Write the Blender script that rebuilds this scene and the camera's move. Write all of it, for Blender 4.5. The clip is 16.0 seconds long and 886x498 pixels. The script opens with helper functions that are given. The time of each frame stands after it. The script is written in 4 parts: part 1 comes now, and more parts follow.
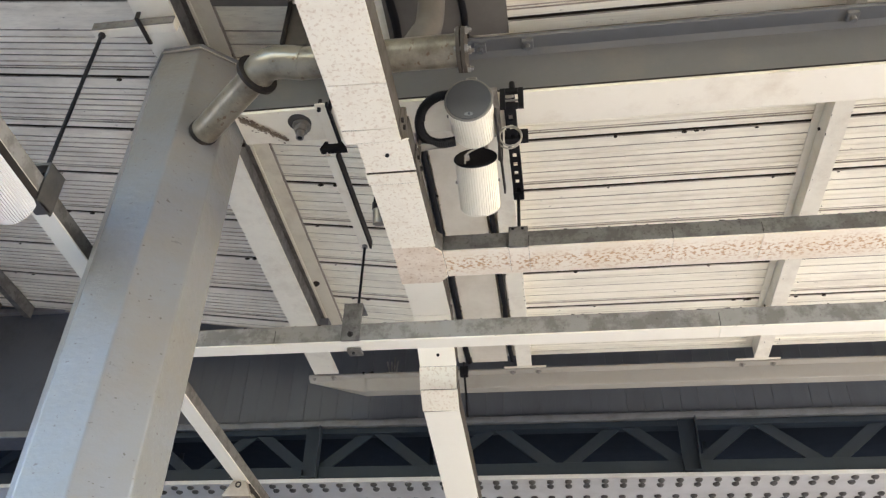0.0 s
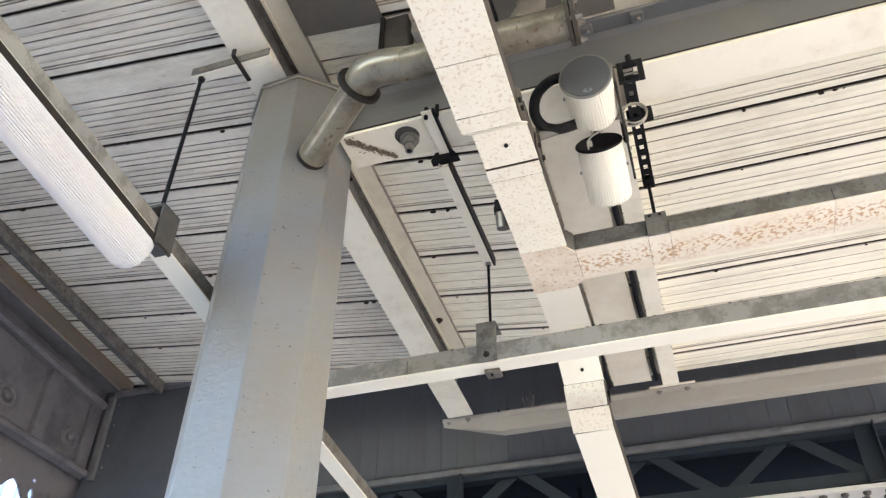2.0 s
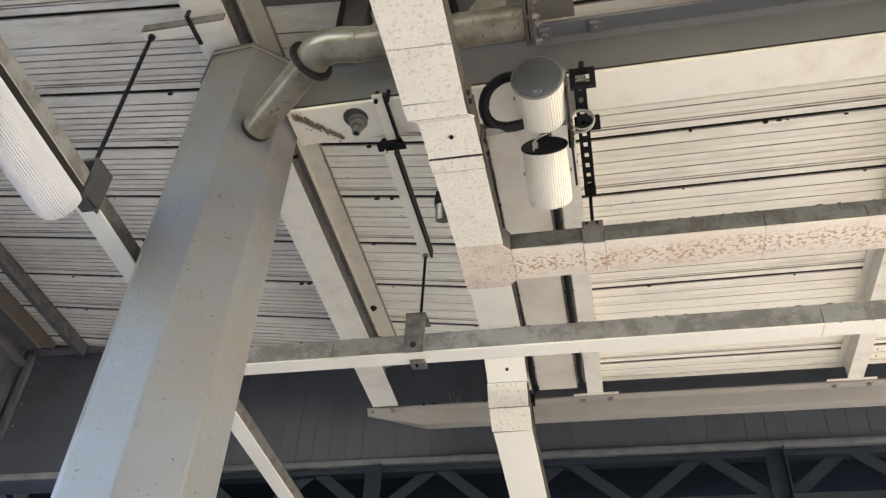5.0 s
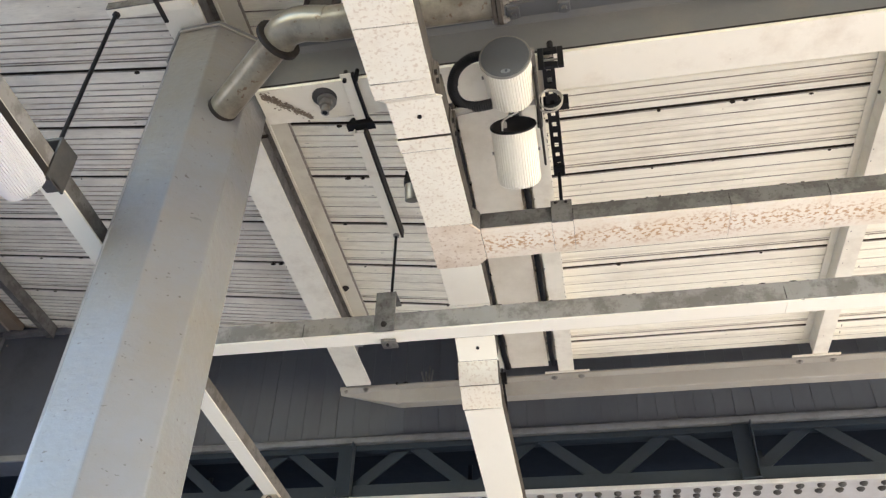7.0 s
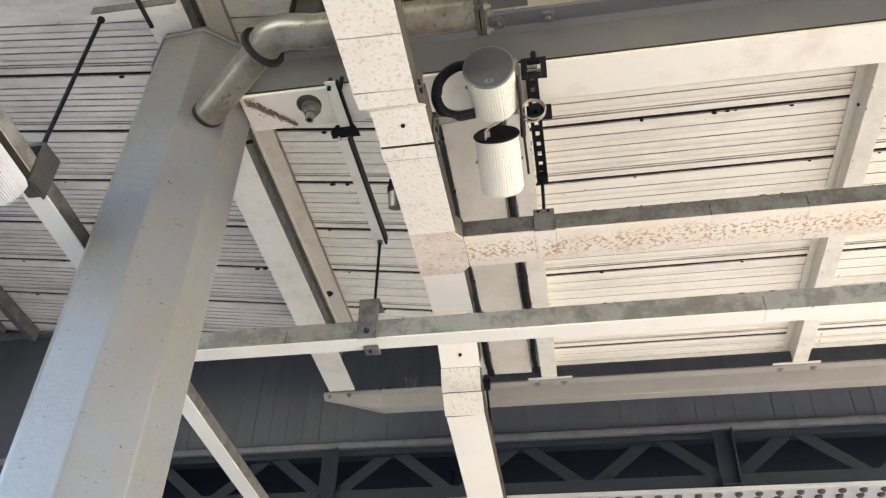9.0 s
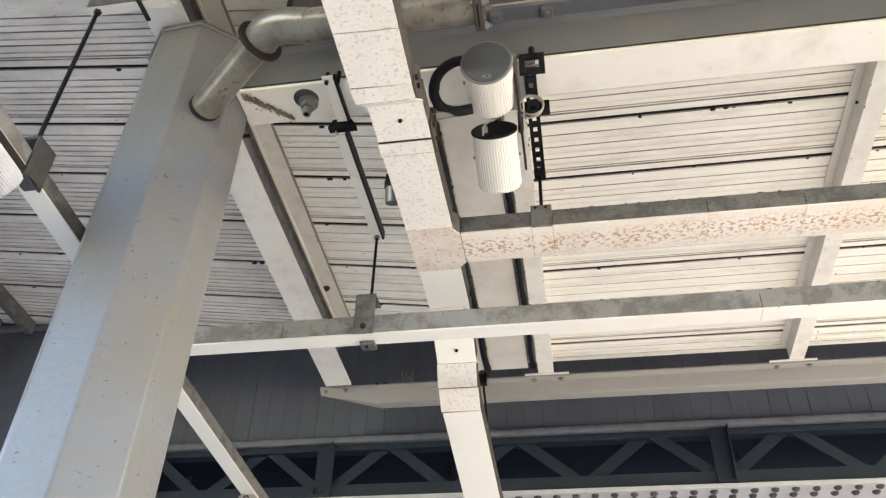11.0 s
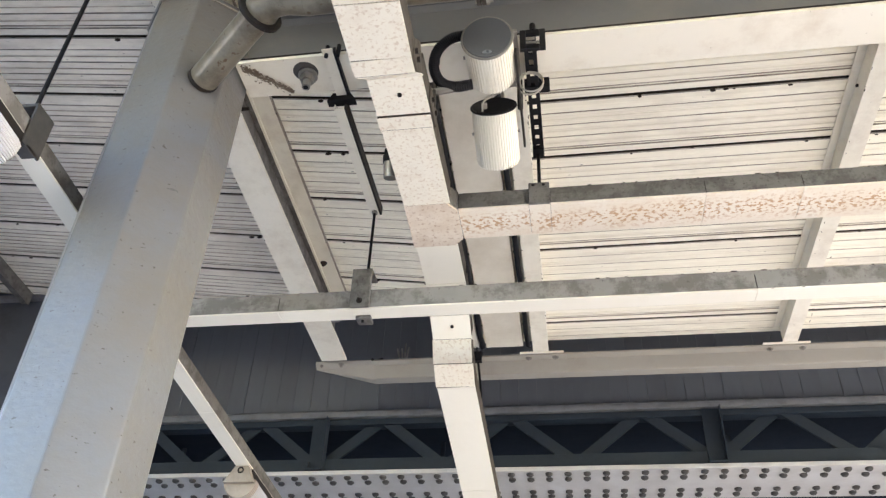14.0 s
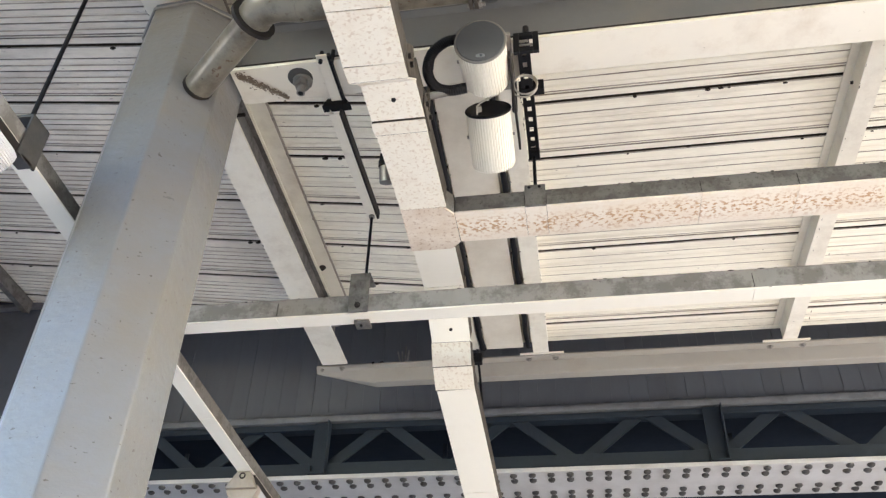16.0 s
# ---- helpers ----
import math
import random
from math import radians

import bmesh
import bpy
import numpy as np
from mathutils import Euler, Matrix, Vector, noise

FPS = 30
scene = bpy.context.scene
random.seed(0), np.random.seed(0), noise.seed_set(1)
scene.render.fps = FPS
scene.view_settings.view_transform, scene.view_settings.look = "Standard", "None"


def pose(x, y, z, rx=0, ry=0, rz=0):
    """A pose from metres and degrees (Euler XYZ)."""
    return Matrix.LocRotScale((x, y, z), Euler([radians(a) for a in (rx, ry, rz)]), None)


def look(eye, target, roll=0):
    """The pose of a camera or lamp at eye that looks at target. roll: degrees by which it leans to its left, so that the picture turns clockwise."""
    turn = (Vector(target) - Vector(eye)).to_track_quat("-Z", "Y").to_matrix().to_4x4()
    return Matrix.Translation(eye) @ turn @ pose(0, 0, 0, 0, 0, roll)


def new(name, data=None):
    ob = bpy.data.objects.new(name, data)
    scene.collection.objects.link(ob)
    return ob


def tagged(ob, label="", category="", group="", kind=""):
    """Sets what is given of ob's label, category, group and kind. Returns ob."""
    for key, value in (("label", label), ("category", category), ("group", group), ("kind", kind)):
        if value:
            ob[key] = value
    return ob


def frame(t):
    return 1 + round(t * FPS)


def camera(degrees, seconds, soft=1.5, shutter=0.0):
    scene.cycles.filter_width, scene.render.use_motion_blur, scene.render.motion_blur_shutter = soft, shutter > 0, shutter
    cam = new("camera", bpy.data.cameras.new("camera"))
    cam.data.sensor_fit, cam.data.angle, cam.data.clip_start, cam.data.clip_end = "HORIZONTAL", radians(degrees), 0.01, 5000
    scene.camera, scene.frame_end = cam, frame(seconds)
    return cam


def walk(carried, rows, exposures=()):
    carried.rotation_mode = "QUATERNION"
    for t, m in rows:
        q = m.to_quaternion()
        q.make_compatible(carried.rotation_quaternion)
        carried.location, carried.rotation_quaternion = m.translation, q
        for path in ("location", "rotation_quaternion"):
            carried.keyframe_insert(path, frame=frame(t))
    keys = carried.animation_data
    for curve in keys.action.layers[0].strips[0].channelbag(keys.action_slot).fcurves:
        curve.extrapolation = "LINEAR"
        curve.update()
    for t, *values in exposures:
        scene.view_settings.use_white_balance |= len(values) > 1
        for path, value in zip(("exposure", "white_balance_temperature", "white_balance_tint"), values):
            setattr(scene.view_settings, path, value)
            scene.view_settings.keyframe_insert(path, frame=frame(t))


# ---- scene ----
cam = camera(56.3, 16.0, soft=1.32)
PATH = [
    (0, (0.002, 0.068, 1.657), (-0.265, 1.685, 2.803), 2.3),
    (0.5, (-0.124, 0.234, 1.642), (-0.404, 1.806, 2.846), 1.7),
    (1, (-0.128, 0.32, 1.629), (-0.545, 1.825, 2.878), 0.7),
    (1.5, (-0.147, 0.343, 1.63), (-0.613, 1.826, 2.889), -0.2),
    (2, (-0.151, 0.341, 1.627), (-0.643, 1.815, 2.886), 0.5),
    (2.5, (-0.154, 0.343, 1.629), (-0.656, 1.81, 2.891), 2.0),
    (3, (-0.153, 0.345, 1.623), (-0.653, 1.818, 2.88), 2.8),
    (3.5, (-0.152, 0.348, 1.623), (-0.637, 1.828, 2.878), 3.2),
    (4, (-0.131, 0.345, 1.634), (-0.556, 1.826, 2.909), 3.1),
    (4.5, (-0.118, 0.372, 1.622), (-0.507, 1.87, 2.889), 3.5),
    (7, (-0.088, 0.368, 1.61), (-0.41, 1.922, 2.827), 1.9),
    (7.5, (-0.079, 0.366, 1.614), (-0.387, 1.918, 2.836), 1.6),
    (8, (-0.071, 0.361, 1.616), (-0.364, 1.91, 2.847), 1.8),
    (10.5, (-0.069, 0.343, 1.608), (-0.359, 1.906, 2.821), 1.6),
    (11, (-0.066, 0.354, 1.62), (-0.353, 1.917, 2.835), 1.9),
    (11.5, (-0.074, 0.353, 1.615), (-0.351, 1.917, 2.831), 2.3),
    (12, (-0.079, 0.355, 1.617), (-0.356, 1.925, 2.825), 2.5),
    (12.5, (-0.077, 0.361, 1.606), (-0.357, 1.941, 2.799), 2.7),
    (13, (-0.069, 0.359, 1.611), (-0.345, 1.95, 2.79), 2.6),
    (13.5, (-0.067, 0.356, 1.61), (-0.343, 1.948, 2.789), 2.7),
    (14, (-0.065, 0.357, 1.604), (-0.349, 1.95, 2.78), 2.7),
    (14.5, (-0.062, 0.349, 1.607), (-0.354, 1.941, 2.782), 2.6),
    (15, (-0.057, 0.355, 1.607), (-0.355, 1.944, 2.784), 2.7),
    (15.5, (-0.053, 0.351, 1.608), (-0.347, 1.941, 2.785), 2.4),
    (16, (-0.048, 0.35, 1.61), (-0.335, 1.941, 2.787), 1.9),
]
EXPOSURES = [(0.0, 3.23, 6830, 18.5), (1.0, 3.27, 6730, 19), (1.5, 3.32, 6740, 18.5), (2.0, 3.51, 6790, 18), (2.5, 3.37, 7240, 18.5), (3.0, 3.35, 7440, 18.5), (3.5, 3.34, 7490, 19), (4.0, 3.32, 7540, 19.5), (4.5, 3.13, 7090, 18.5), (7.0, 3.37, 6940, 19), (11.0, 3.39, 6770, 18.5), (14.5, 3.39, 6720, 19), (16.0, 3.39, 6720, 19)]
walk(cam, [(t, look(eye, target, roll)) for t, eye, target, roll in PATH], EXPOSURES)

# ---- world and light ----
SUN_EL, SUN_AZ = radians(38), radians(100)      # azimuth clockwise from +y
world = bpy.data.worlds.new("world")
scene.world = world
world.use_nodes = True
wn = world.node_tree
sky = wn.nodes.new("ShaderNodeTexSky")
sky.sky_type, sky.sun_disc = "NISHITA", False
sky.sun_elevation, sky.sun_rotation = SUN_EL, SUN_AZ
sky.air_density, sky.dust_density, sky.ozone_density = 1.5, 0.3, 2.5
wn.links.new(sky.outputs[0], wn.nodes["Background"].inputs[0])
wn.nodes["Background"].inputs[1].default_value = 0.15
sun_data = bpy.data.lights.new("sun", "SUN")
sun_data.energy, sun_data.angle, sun_data.color = 2.0, radians(0.5), (1.0, 0.95, 0.86)
sun = new("sun", sun_data)
sun.matrix_world = look((math.sin(SUN_AZ) * math.cos(SUN_EL) * 30, math.cos(SUN_AZ) * math.cos(SUN_EL) * 30, math.sin(SUN_EL) * 30), (0, 0, 0))
tagged(sun, "bright daylight sun", "sun", kind="structure")


# ---- materials ----
def material(name, colour, rough=0.6, metal=0.0, grain=30.0, amount=0.12, stain=None, stain_scale=3.0, stain_at=0.58, stain_soft=0.12,
             stain_mix=0.6, speck=None, speck_scale=40.0, speck_at=0.66, speck_soft=0.05, speck_mix=0.7, bump=0.12, bump_scale=60.0, stretch=(1, 1, 1), gloss=0.5, streak=None, band=None):
    m = bpy.data.materials.new(name)
    m.use_nodes = True
    nt = m.node_tree
    bsdf = nt.nodes["Principled BSDF"]
    bsdf.inputs["Metallic"].default_value = metal
    bsdf.inputs["Specular IOR Level"].default_value = gloss
    co = nt.nodes.new("ShaderNodeTexCoord")
    mp = nt.nodes.new("ShaderNodeMapping")
    mp.inputs["Scale"].default_value = stretch
    info = nt.nodes.new("ShaderNodeObjectInfo")
    shift = nt.nodes.new("ShaderNodeVectorMath")
    shift.operation = "ADD"
    spread = nt.nodes.new("ShaderNodeVectorMath")
    spread.operation = "SCALE"
    spread.inputs[3].default_value = 17.0
    comb = nt.nodes.new("ShaderNodeCombineXYZ")
    for i in range(3):
        nt.links.new(info.outputs["Random"], comb.inputs[i])
    nt.links.new(comb.outputs[0], spread.inputs[0])
    nt.links.new(co.outputs["Object"], mp.inputs[0])
    nt.links.new(mp.outputs[0], shift.inputs[0])
    nt.links.new(spread.outputs[0], shift.inputs[1])

    def noise_tex(scale, detail=4.0, rough_n=0.6):
        n = nt.nodes.new("ShaderNodeTexNoise")
        n.inputs["Scale"].default_value, n.inputs["Detail"].default_value, n.inputs["Roughness"].default_value = scale, detail, rough_n
        nt.links.new(shift.outputs[0], n.inputs["Vector"])
        return n.outputs["Fac"]

    def ramp(fac, at, soft, top):
        r = nt.nodes.new("ShaderNodeMapRange")
        r.inputs["From Min"].default_value, r.inputs["From Max"].default_value, r.inputs["To Max"].default_value = at - soft, at + soft, top
        nt.links.new(fac, r.inputs["Value"])
        return r.outputs[0]

    def mix(fac, a, b):
        x = nt.nodes.new("ShaderNodeMix")
        x.data_type = "RGBA"
        nt.links.new(fac, x.inputs["Factor"])
        for socket, value in ((x.inputs["A"], a), (x.inputs["B"], b)):
            if isinstance(value, tuple):
                socket.default_value = (*value, 1)
            else:
                nt.links.new(value, socket)
        return x.outputs["Result"]

    lo = tuple(c * (1 - amount) for c in colour)
    hi = tuple(min(1, c * (1 + amount)) for c in colour)
    out = mix(noise_tex(grain), lo, hi)
    broad = mix(noise_tex(1.7, 3.0), tuple(c * (1 - amount * 0.8) for c in colour), tuple(min(1, c * (1 + amount * 0.8)) for c in colour))
    half = nt.nodes.new("ShaderNodeValue")
    half.outputs[0].default_value = 0.5
    out = mix(half.outputs[0], out, broad)
    if stain:
        out = mix(ramp(noise_tex(stain_scale, 6.0, 0.7), stain_at, stain_soft, stain_mix), out, stain)
    if speck:
        spots = ramp(noise_tex(speck_scale, 3.0, 0.55), speck_at, speck_soft, speck_mix)
        if band:        # rust gathers along the middle of a lid: (centre, half width) across it
            axes = nt.nodes.new("ShaderNodeSeparateXYZ")
            nt.links.new(co.outputs["Object"], axes.inputs[0])
            wander = nt.nodes.new("ShaderNodeMath")
            wander.operation = "MULTIPLY_ADD"
            nt.links.new(noise_tex(2.2, 3.0), wander.inputs[0])
            wander.inputs[1].default_value = 0.09
            nt.links.new(axes.outputs[1], wander.inputs[2])
            away = nt.nodes.new("ShaderNodeMath")
            away.operation = "SUBTRACT"
            nt.links.new(wander.outputs[0], away.inputs[0])
            away.inputs[1].default_value = band[0] + 0.045
            size = nt.nodes.new("ShaderNodeMath")
            size.operation = "ABSOLUTE"
            nt.links.new(away.outputs[0], size.inputs[0])
            inside = nt.nodes.new("ShaderNodeMapRange")
            inside.inputs["From Min"].default_value, inside.inputs["From Max"].default_value = band[1] * 0.35, band[1]
            inside.inputs["To Min"].default_value, inside.inputs["To Max"].default_value = 1.0, 0.12
            nt.links.new(size.outputs[0], inside.inputs["Value"])
            both = nt.nodes.new("ShaderNodeMath")
            both.operation = "MULTIPLY"
            nt.links.new(spots, both.inputs[0])
            nt.links.new(inside.outputs[0], both.inputs[1])
            spots = both.outputs[0]
        out = mix(spots, out, speck)
    if streak:
        for sx, sy, at, top in ((0.4, 30.0, 0.61, 0.2), (2.0, 120.0, 0.63, 0.2)):
            sm = nt.nodes.new("ShaderNodeMapping")
            sm.inputs["Scale"].default_value = (sx, sy, sy)
            nt.links.new(co.outputs["Object"], sm.inputs[0])
            sn = nt.nodes.new("ShaderNodeTexNoise")
            sn.inputs["Scale"].default_value, sn.inputs["Detail"].default_value = 1.0, 4.0
            nt.links.new(sm.outputs[0], sn.inputs["Vector"])
            out = mix(ramp(sn.outputs["Fac"], at, 0.09, top), out, streak)
    nt.links.new(out, bsdf.inputs["Base Color"])
    rr = nt.nodes.new("ShaderNodeMapRange")
    rr.inputs["To Min"].default_value, rr.inputs["To Max"].default_value = max(0.05, rough - 0.12), min(1, rough + 0.12)
    nt.links.new(noise_tex(9.0), rr.inputs["Value"])
    nt.links.new(rr.outputs[0], bsdf.inputs["Roughness"])
    if bump:
        b = nt.nodes.new("ShaderNodeBump")
        b.inputs["Strength"].default_value, b.inputs["Distance"].default_value = bump, 0.004
        nt.links.new(noise_tex(bump_scale, 5.0), b.inputs["Height"])
        nt.links.new(b.outputs[0], bsdf.inputs["Normal"])
    return m


DIRT = (0.16, 0.13, 0.10)
M_SHEET = material("aged_cream_sheet_paint", (0.86, 0.82, 0.69), 0.55, stain=(0.42, 0.36, 0.29), stain_scale=5, stain_at=0.63, stain_mix=0.45,
                   speck=(0.10, 0.08, 0.06), speck_scale=70, speck_at=0.73, speck_soft=0.02, speck_mix=0.7, stretch=(0.35, 1, 1), streak=(0.36, 0.29, 0.22))
# left bay only: soiling, with that bay's weaker light also in the colour
M_SHEETLEFT = material("soiled_shaded_sheet_paint", (0.80, 0.745, 0.635), 0.6, amount=0.16, stain=(0.30, 0.25, 0.20), stain_scale=4, stain_at=0.55, stain_soft=0.18, stain_mix=0.6,
                        speck=(0.10, 0.08, 0.06), speck_scale=70, speck_at=0.72, speck_soft=0.02, speck_mix=0.7, stretch=(0.3, 1, 1), streak=(0.28, 0.23, 0.18))
M_CREAM = material("cream_gloss_paint", (0.75, 0.71, 0.605), 0.42, stain=(0.46, 0.39, 0.30), stain_scale=5, stain_at=0.60, stain_mix=0.5,
                   speck=(0.12, 0.09, 0.06), speck_scale=55, speck_at=0.75, speck_soft=0.02)
M_LID = material("white_trunking_lid", (0.81, 0.765, 0.655), 0.45, amount=0.06, stain=(0.56, 0.44, 0.31), stain_scale=9, stain_at=0.62, stain_mix=0.35,
                 speck=(0.45, 0.30, 0.18), speck_scale=85, speck_at=0.60, speck_soft=0.06, speck_mix=0.42)
M_PLAINLID = material("clean_white_lid", (0.83, 0.795, 0.695), 0.42, amount=0.03, stain=(0.7, 0.64, 0.54), stain_scale=5, stain_at=0.66, stain_mix=0.3)
M_RUSTLID = material("rust_speckled_white_lid", (0.78, 0.72, 0.62), 0.5, amount=0.05, stain=(0.68, 0.54, 0.38), stain_scale=5, stain_at=0.56, stain_mix=0.4,
                     speck=(0.45, 0.25, 0.11), speck_scale=78, speck_at=0.55, speck_soft=0.05, speck_mix=0.88, stretch=(0.8, 1, 1), band=(2.80, 0.075))
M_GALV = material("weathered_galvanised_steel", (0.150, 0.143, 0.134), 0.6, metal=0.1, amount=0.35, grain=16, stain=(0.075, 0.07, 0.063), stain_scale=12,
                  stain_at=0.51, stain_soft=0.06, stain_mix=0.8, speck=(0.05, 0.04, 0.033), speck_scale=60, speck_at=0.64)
M_GALVPALE = material("mottled_galvanised_steel", (0.26, 0.25, 0.235), 0.6, metal=0.1, amount=0.3, grain=12, stain=(0.135, 0.125, 0.112), stain_scale=11, stain_at=0.52,
                       stain_soft=0.06, stain_mix=0.8, speck=(0.08, 0.07, 0.06), speck_scale=70, speck_at=0.7)
M_GIRDER = material("grey_girder_paint", (0.134, 0.141, 0.150), 0.36, amount=0.1, stain=(0.25, 0.22, 0.18), stain_scale=3, stain_at=0.66, stain_mix=0.35, bump=0.06)
M_FLANGE = material("cream_girder_paint", (0.74, 0.70, 0.60), 0.4, amount=0.05, stain=(0.45, 0.36, 0.26), stain_scale=4.2, stain_at=0.63, stain_mix=0.45, speck=(0.2, 0.15, 0.1), speck_scale=34, speck_at=0.74, speck_soft=0.015, speck_mix=0.6, bump=0.06)
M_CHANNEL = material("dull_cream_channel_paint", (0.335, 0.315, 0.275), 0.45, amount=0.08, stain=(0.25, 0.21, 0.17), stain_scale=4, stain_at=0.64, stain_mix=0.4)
M_COLUMN = material("pale_grey_column_paint", (0.160, 0.170, 0.188), 0.33, amount=0.15, grain=13, stain=(0.165, 0.14, 0.105), stain_scale=3.0, stain_at=0.50, stain_soft=0.18,
                    stain_mix=0.7, speck=(0.06, 0.045, 0.035), speck_scale=75, speck_at=0.69, speck_soft=0.02, speck_mix=0.75, bump=0.6, bump_scale=45, stretch=(0.6, 0.6, 1))
M_PIPE = material("stained_cream_pipe_paint", (0.25, 0.226, 0.178), 0.31, metal=0.4, amount=0.25, grain=11, stain=(0.10, 0.08, 0.06), stain_scale=7.5, stain_at=0.53, stain_soft=0.10,
                  stain_mix=0.7, speck=(0.11, 0.06, 0.03), speck_scale=34, speck_at=0.66, speck_soft=0.03, speck_mix=0.8)
M_DARKIRON = material("dark_dirty_iron", (0.020, 0.018, 0.017), 0.6, amount=0.3, stain=(0.05, 0.035, 0.025), stain_scale=14, stain_at=0.6, gloss=0.2)
M_BLACK = material("black_plastic", (0.006, 0.006, 0.008), 0.5, amount=0.2, bump=0.05, gloss=0.2)
M_SCRAPE = material("scraped_brown_paint", (0.20, 0.155, 0.115), 0.7, amount=0.3)
M_STEEL = material("dull_zinc_steel", (0.24, 0.23, 0.215), 0.4, metal=0.6, amount=0.2, stain=(0.2, 0.15, 0.1), stain_scale=20, stain_at=0.6, stain_mix=0.5)
M_BOARD = material("slate_grey_board_paint", (0.122, 0.132, 0.146), 0.55, amount=0.15, grain=8, stain=(0.08, 0.082, 0.09), stain_scale=4, stain_at=0.57, stain_mix=0.5, stretch=(1, 1, 0.3))
M_TRIM = material("grey_trim_paint", (0.17, 0.176, 0.183), 0.5, amount=0.2, stain=(0.08, 0.08, 0.08), stain_scale=9, stain_at=0.58)
# dark iron; the blue veil of haze over it is mixed into this colour
M_LATTICE = material("hazy_blue_black_lattice_paint", (0.023, 0.033, 0.045), 0.6, amount=0.25, stain=(0.022, 0.032, 0.046), stain_scale=6, stain_at=0.6, gloss=0.3)
# near black: the deep shade behind the lattice is put into this colour
M_DECK = material("dark_shade_deck_paint", (0.012, 0.018, 0.028), 0.8, amount=0.3, gloss=0.1)
M_PLATE = material("pale_riveted_plate_paint", (0.52, 0.52, 0.515), 0.33, amount=0.16, grain=7, stain=(0.36, 0.35, 0.34), stain_scale=5, stain_at=0.55, stain_soft=0.15, stain_mix=0.5)
M_RIVET = material("grimy_rivet_paint", (0.045, 0.045, 0.044), 0.6, amount=0.2, stain=(0.07, 0.065, 0.06), stain_scale=30, stain_at=0.5, stain_mix=0.6)
M_VALANCE = material("brown_grey_valance_paint", (0.145, 0.141, 0.152), 0.45, amount=0.2, stain=(0.036, 0.036, 0.042), stain_scale=5, stain_at=0.55, stain_mix=0.6)
M_DULL = material("dirty_brown_cream_paint", (0.33, 0.285, 0.24), 0.55, amount=0.18, stain=(0.14, 0.115, 0.09), stain_scale=5, stain_at=0.55, stain_mix=0.6)
M_SPEAKER = material("ivory_speaker_housing", (0.72, 0.69, 0.605), 0.4, amount=0.05, stain=(0.55, 0.45, 0.30), stain_scale=7, stain_at=0.68, stain_mix=0.5, bump=0.03)
M_GRILLE = material("dark_speaker_mesh", (0.085, 0.09, 0.098), 0.5, metal=0.2, amount=0.25, grain=260, bump=0.4, bump_scale=420)
M_BADGE = material("silver_badge", (0.22, 0.23, 0.25), 0.35, metal=0.6)
M_BADGEDARK = material("dark_badge_mark", (0.06, 0.07, 0.09), 0.4)
M_CABLE = material("grey_white_cable", (0.34, 0.32, 0.28), 0.45)
M_JOINT = material("black_joint_dirt", (0.030, 0.024, 0.019), 0.9, gloss=0.1)
# groove and flank paints: dirt plus the recess shade, put into the colour
M_SOOTSHADE = material("shaded_sooty_sheet_paint", (0.48, 0.43, 0.36), 0.7, amount=0.2, stain=(0.08, 0.07, 0.06), stain_scale=9, stain_at=0.5, stain_soft=0.16, stain_mix=0.85, stretch=(0.5, 1, 1))
M_GROOVE = material("shaded_dusty_groove_paint", (0.58, 0.52, 0.43), 0.7, amount=0.2, stain=(0.16, 0.13, 0.10), stain_scale=9, stain_at=0.5, stain_soft=0.14, stain_mix=0.7, stretch=(0.5, 1, 1))
# darker copy of the board paint; the left end's lower light is in the colour
M_SHADEBOARD = material("shaded_slate_wall_paint", (0.072, 0.079, 0.098), 0.6, amount=0.15, grain=8, stain=(0.035, 0.036, 0.04), stain_scale=4, stain_at=0.57, stain_mix=0.5, gloss=0.3)
M_GREYBOARD = material("grey_brown_board", (0.125, 0.113, 0.10), 0.6, amount=0.15, stain=(0.075, 0.068, 0.06), stain_scale=4, stain_at=0.55, stain_mix=0.5)
M_TEELID = material("brown_stained_white_lid", (0.76, 0.69, 0.59), 0.5, amount=0.06, stain=(0.52, 0.38, 0.26), stain_scale=7, stain_at=0.5, stain_soft=0.2, stain_mix=0.75,
                    speck=(0.36, 0.22, 0.13), speck_scale=70, speck_at=0.61, speck_soft=0.05, speck_mix=0.6)
# much darker than the other galvanised steel and the lids
M_DARKSIDE = material("dark_mottled_galvanised_steel", (0.070, 0.062, 0.054), 0.85, amount=0.3, grain=16, stain=(0.035, 0.029, 0.024), stain_scale=9, stain_at=0.52, stain_soft=0.1, stain_mix=0.7, gloss=0.12)
M_COVER = material("yellowed_cream_board_paint", (0.64, 0.595, 0.50), 0.5, amount=0.08, stain=(0.46, 0.40, 0.31), stain_scale=4, stain_at=0.55, stain_soft=0.15, stain_mix=0.55)
M_GROUND = material("pale_platform_concrete", (0.40, 0.375, 0.335), 0.85, amount=0.1, stain=(0.28, 0.262, 0.236), stain_scale=1.2, stain_at=0.58, stain_mix=0.5)
M_BALLAST = material("dark_ballast", (0.07, 0.065, 0.06), 0.9, amount=0.3, bump=0.5, bump_scale=18)
M_BRICK = material("dull_brown_brick", (0.14, 0.11, 0.09), 0.85, amount=0.2, stain=(0.08, 0.065, 0.055), stain_scale=2)
M_BLUE = material("pale_blue_sheet_paint", (0.16, 0.23, 0.40), 0.5, amount=0.06)


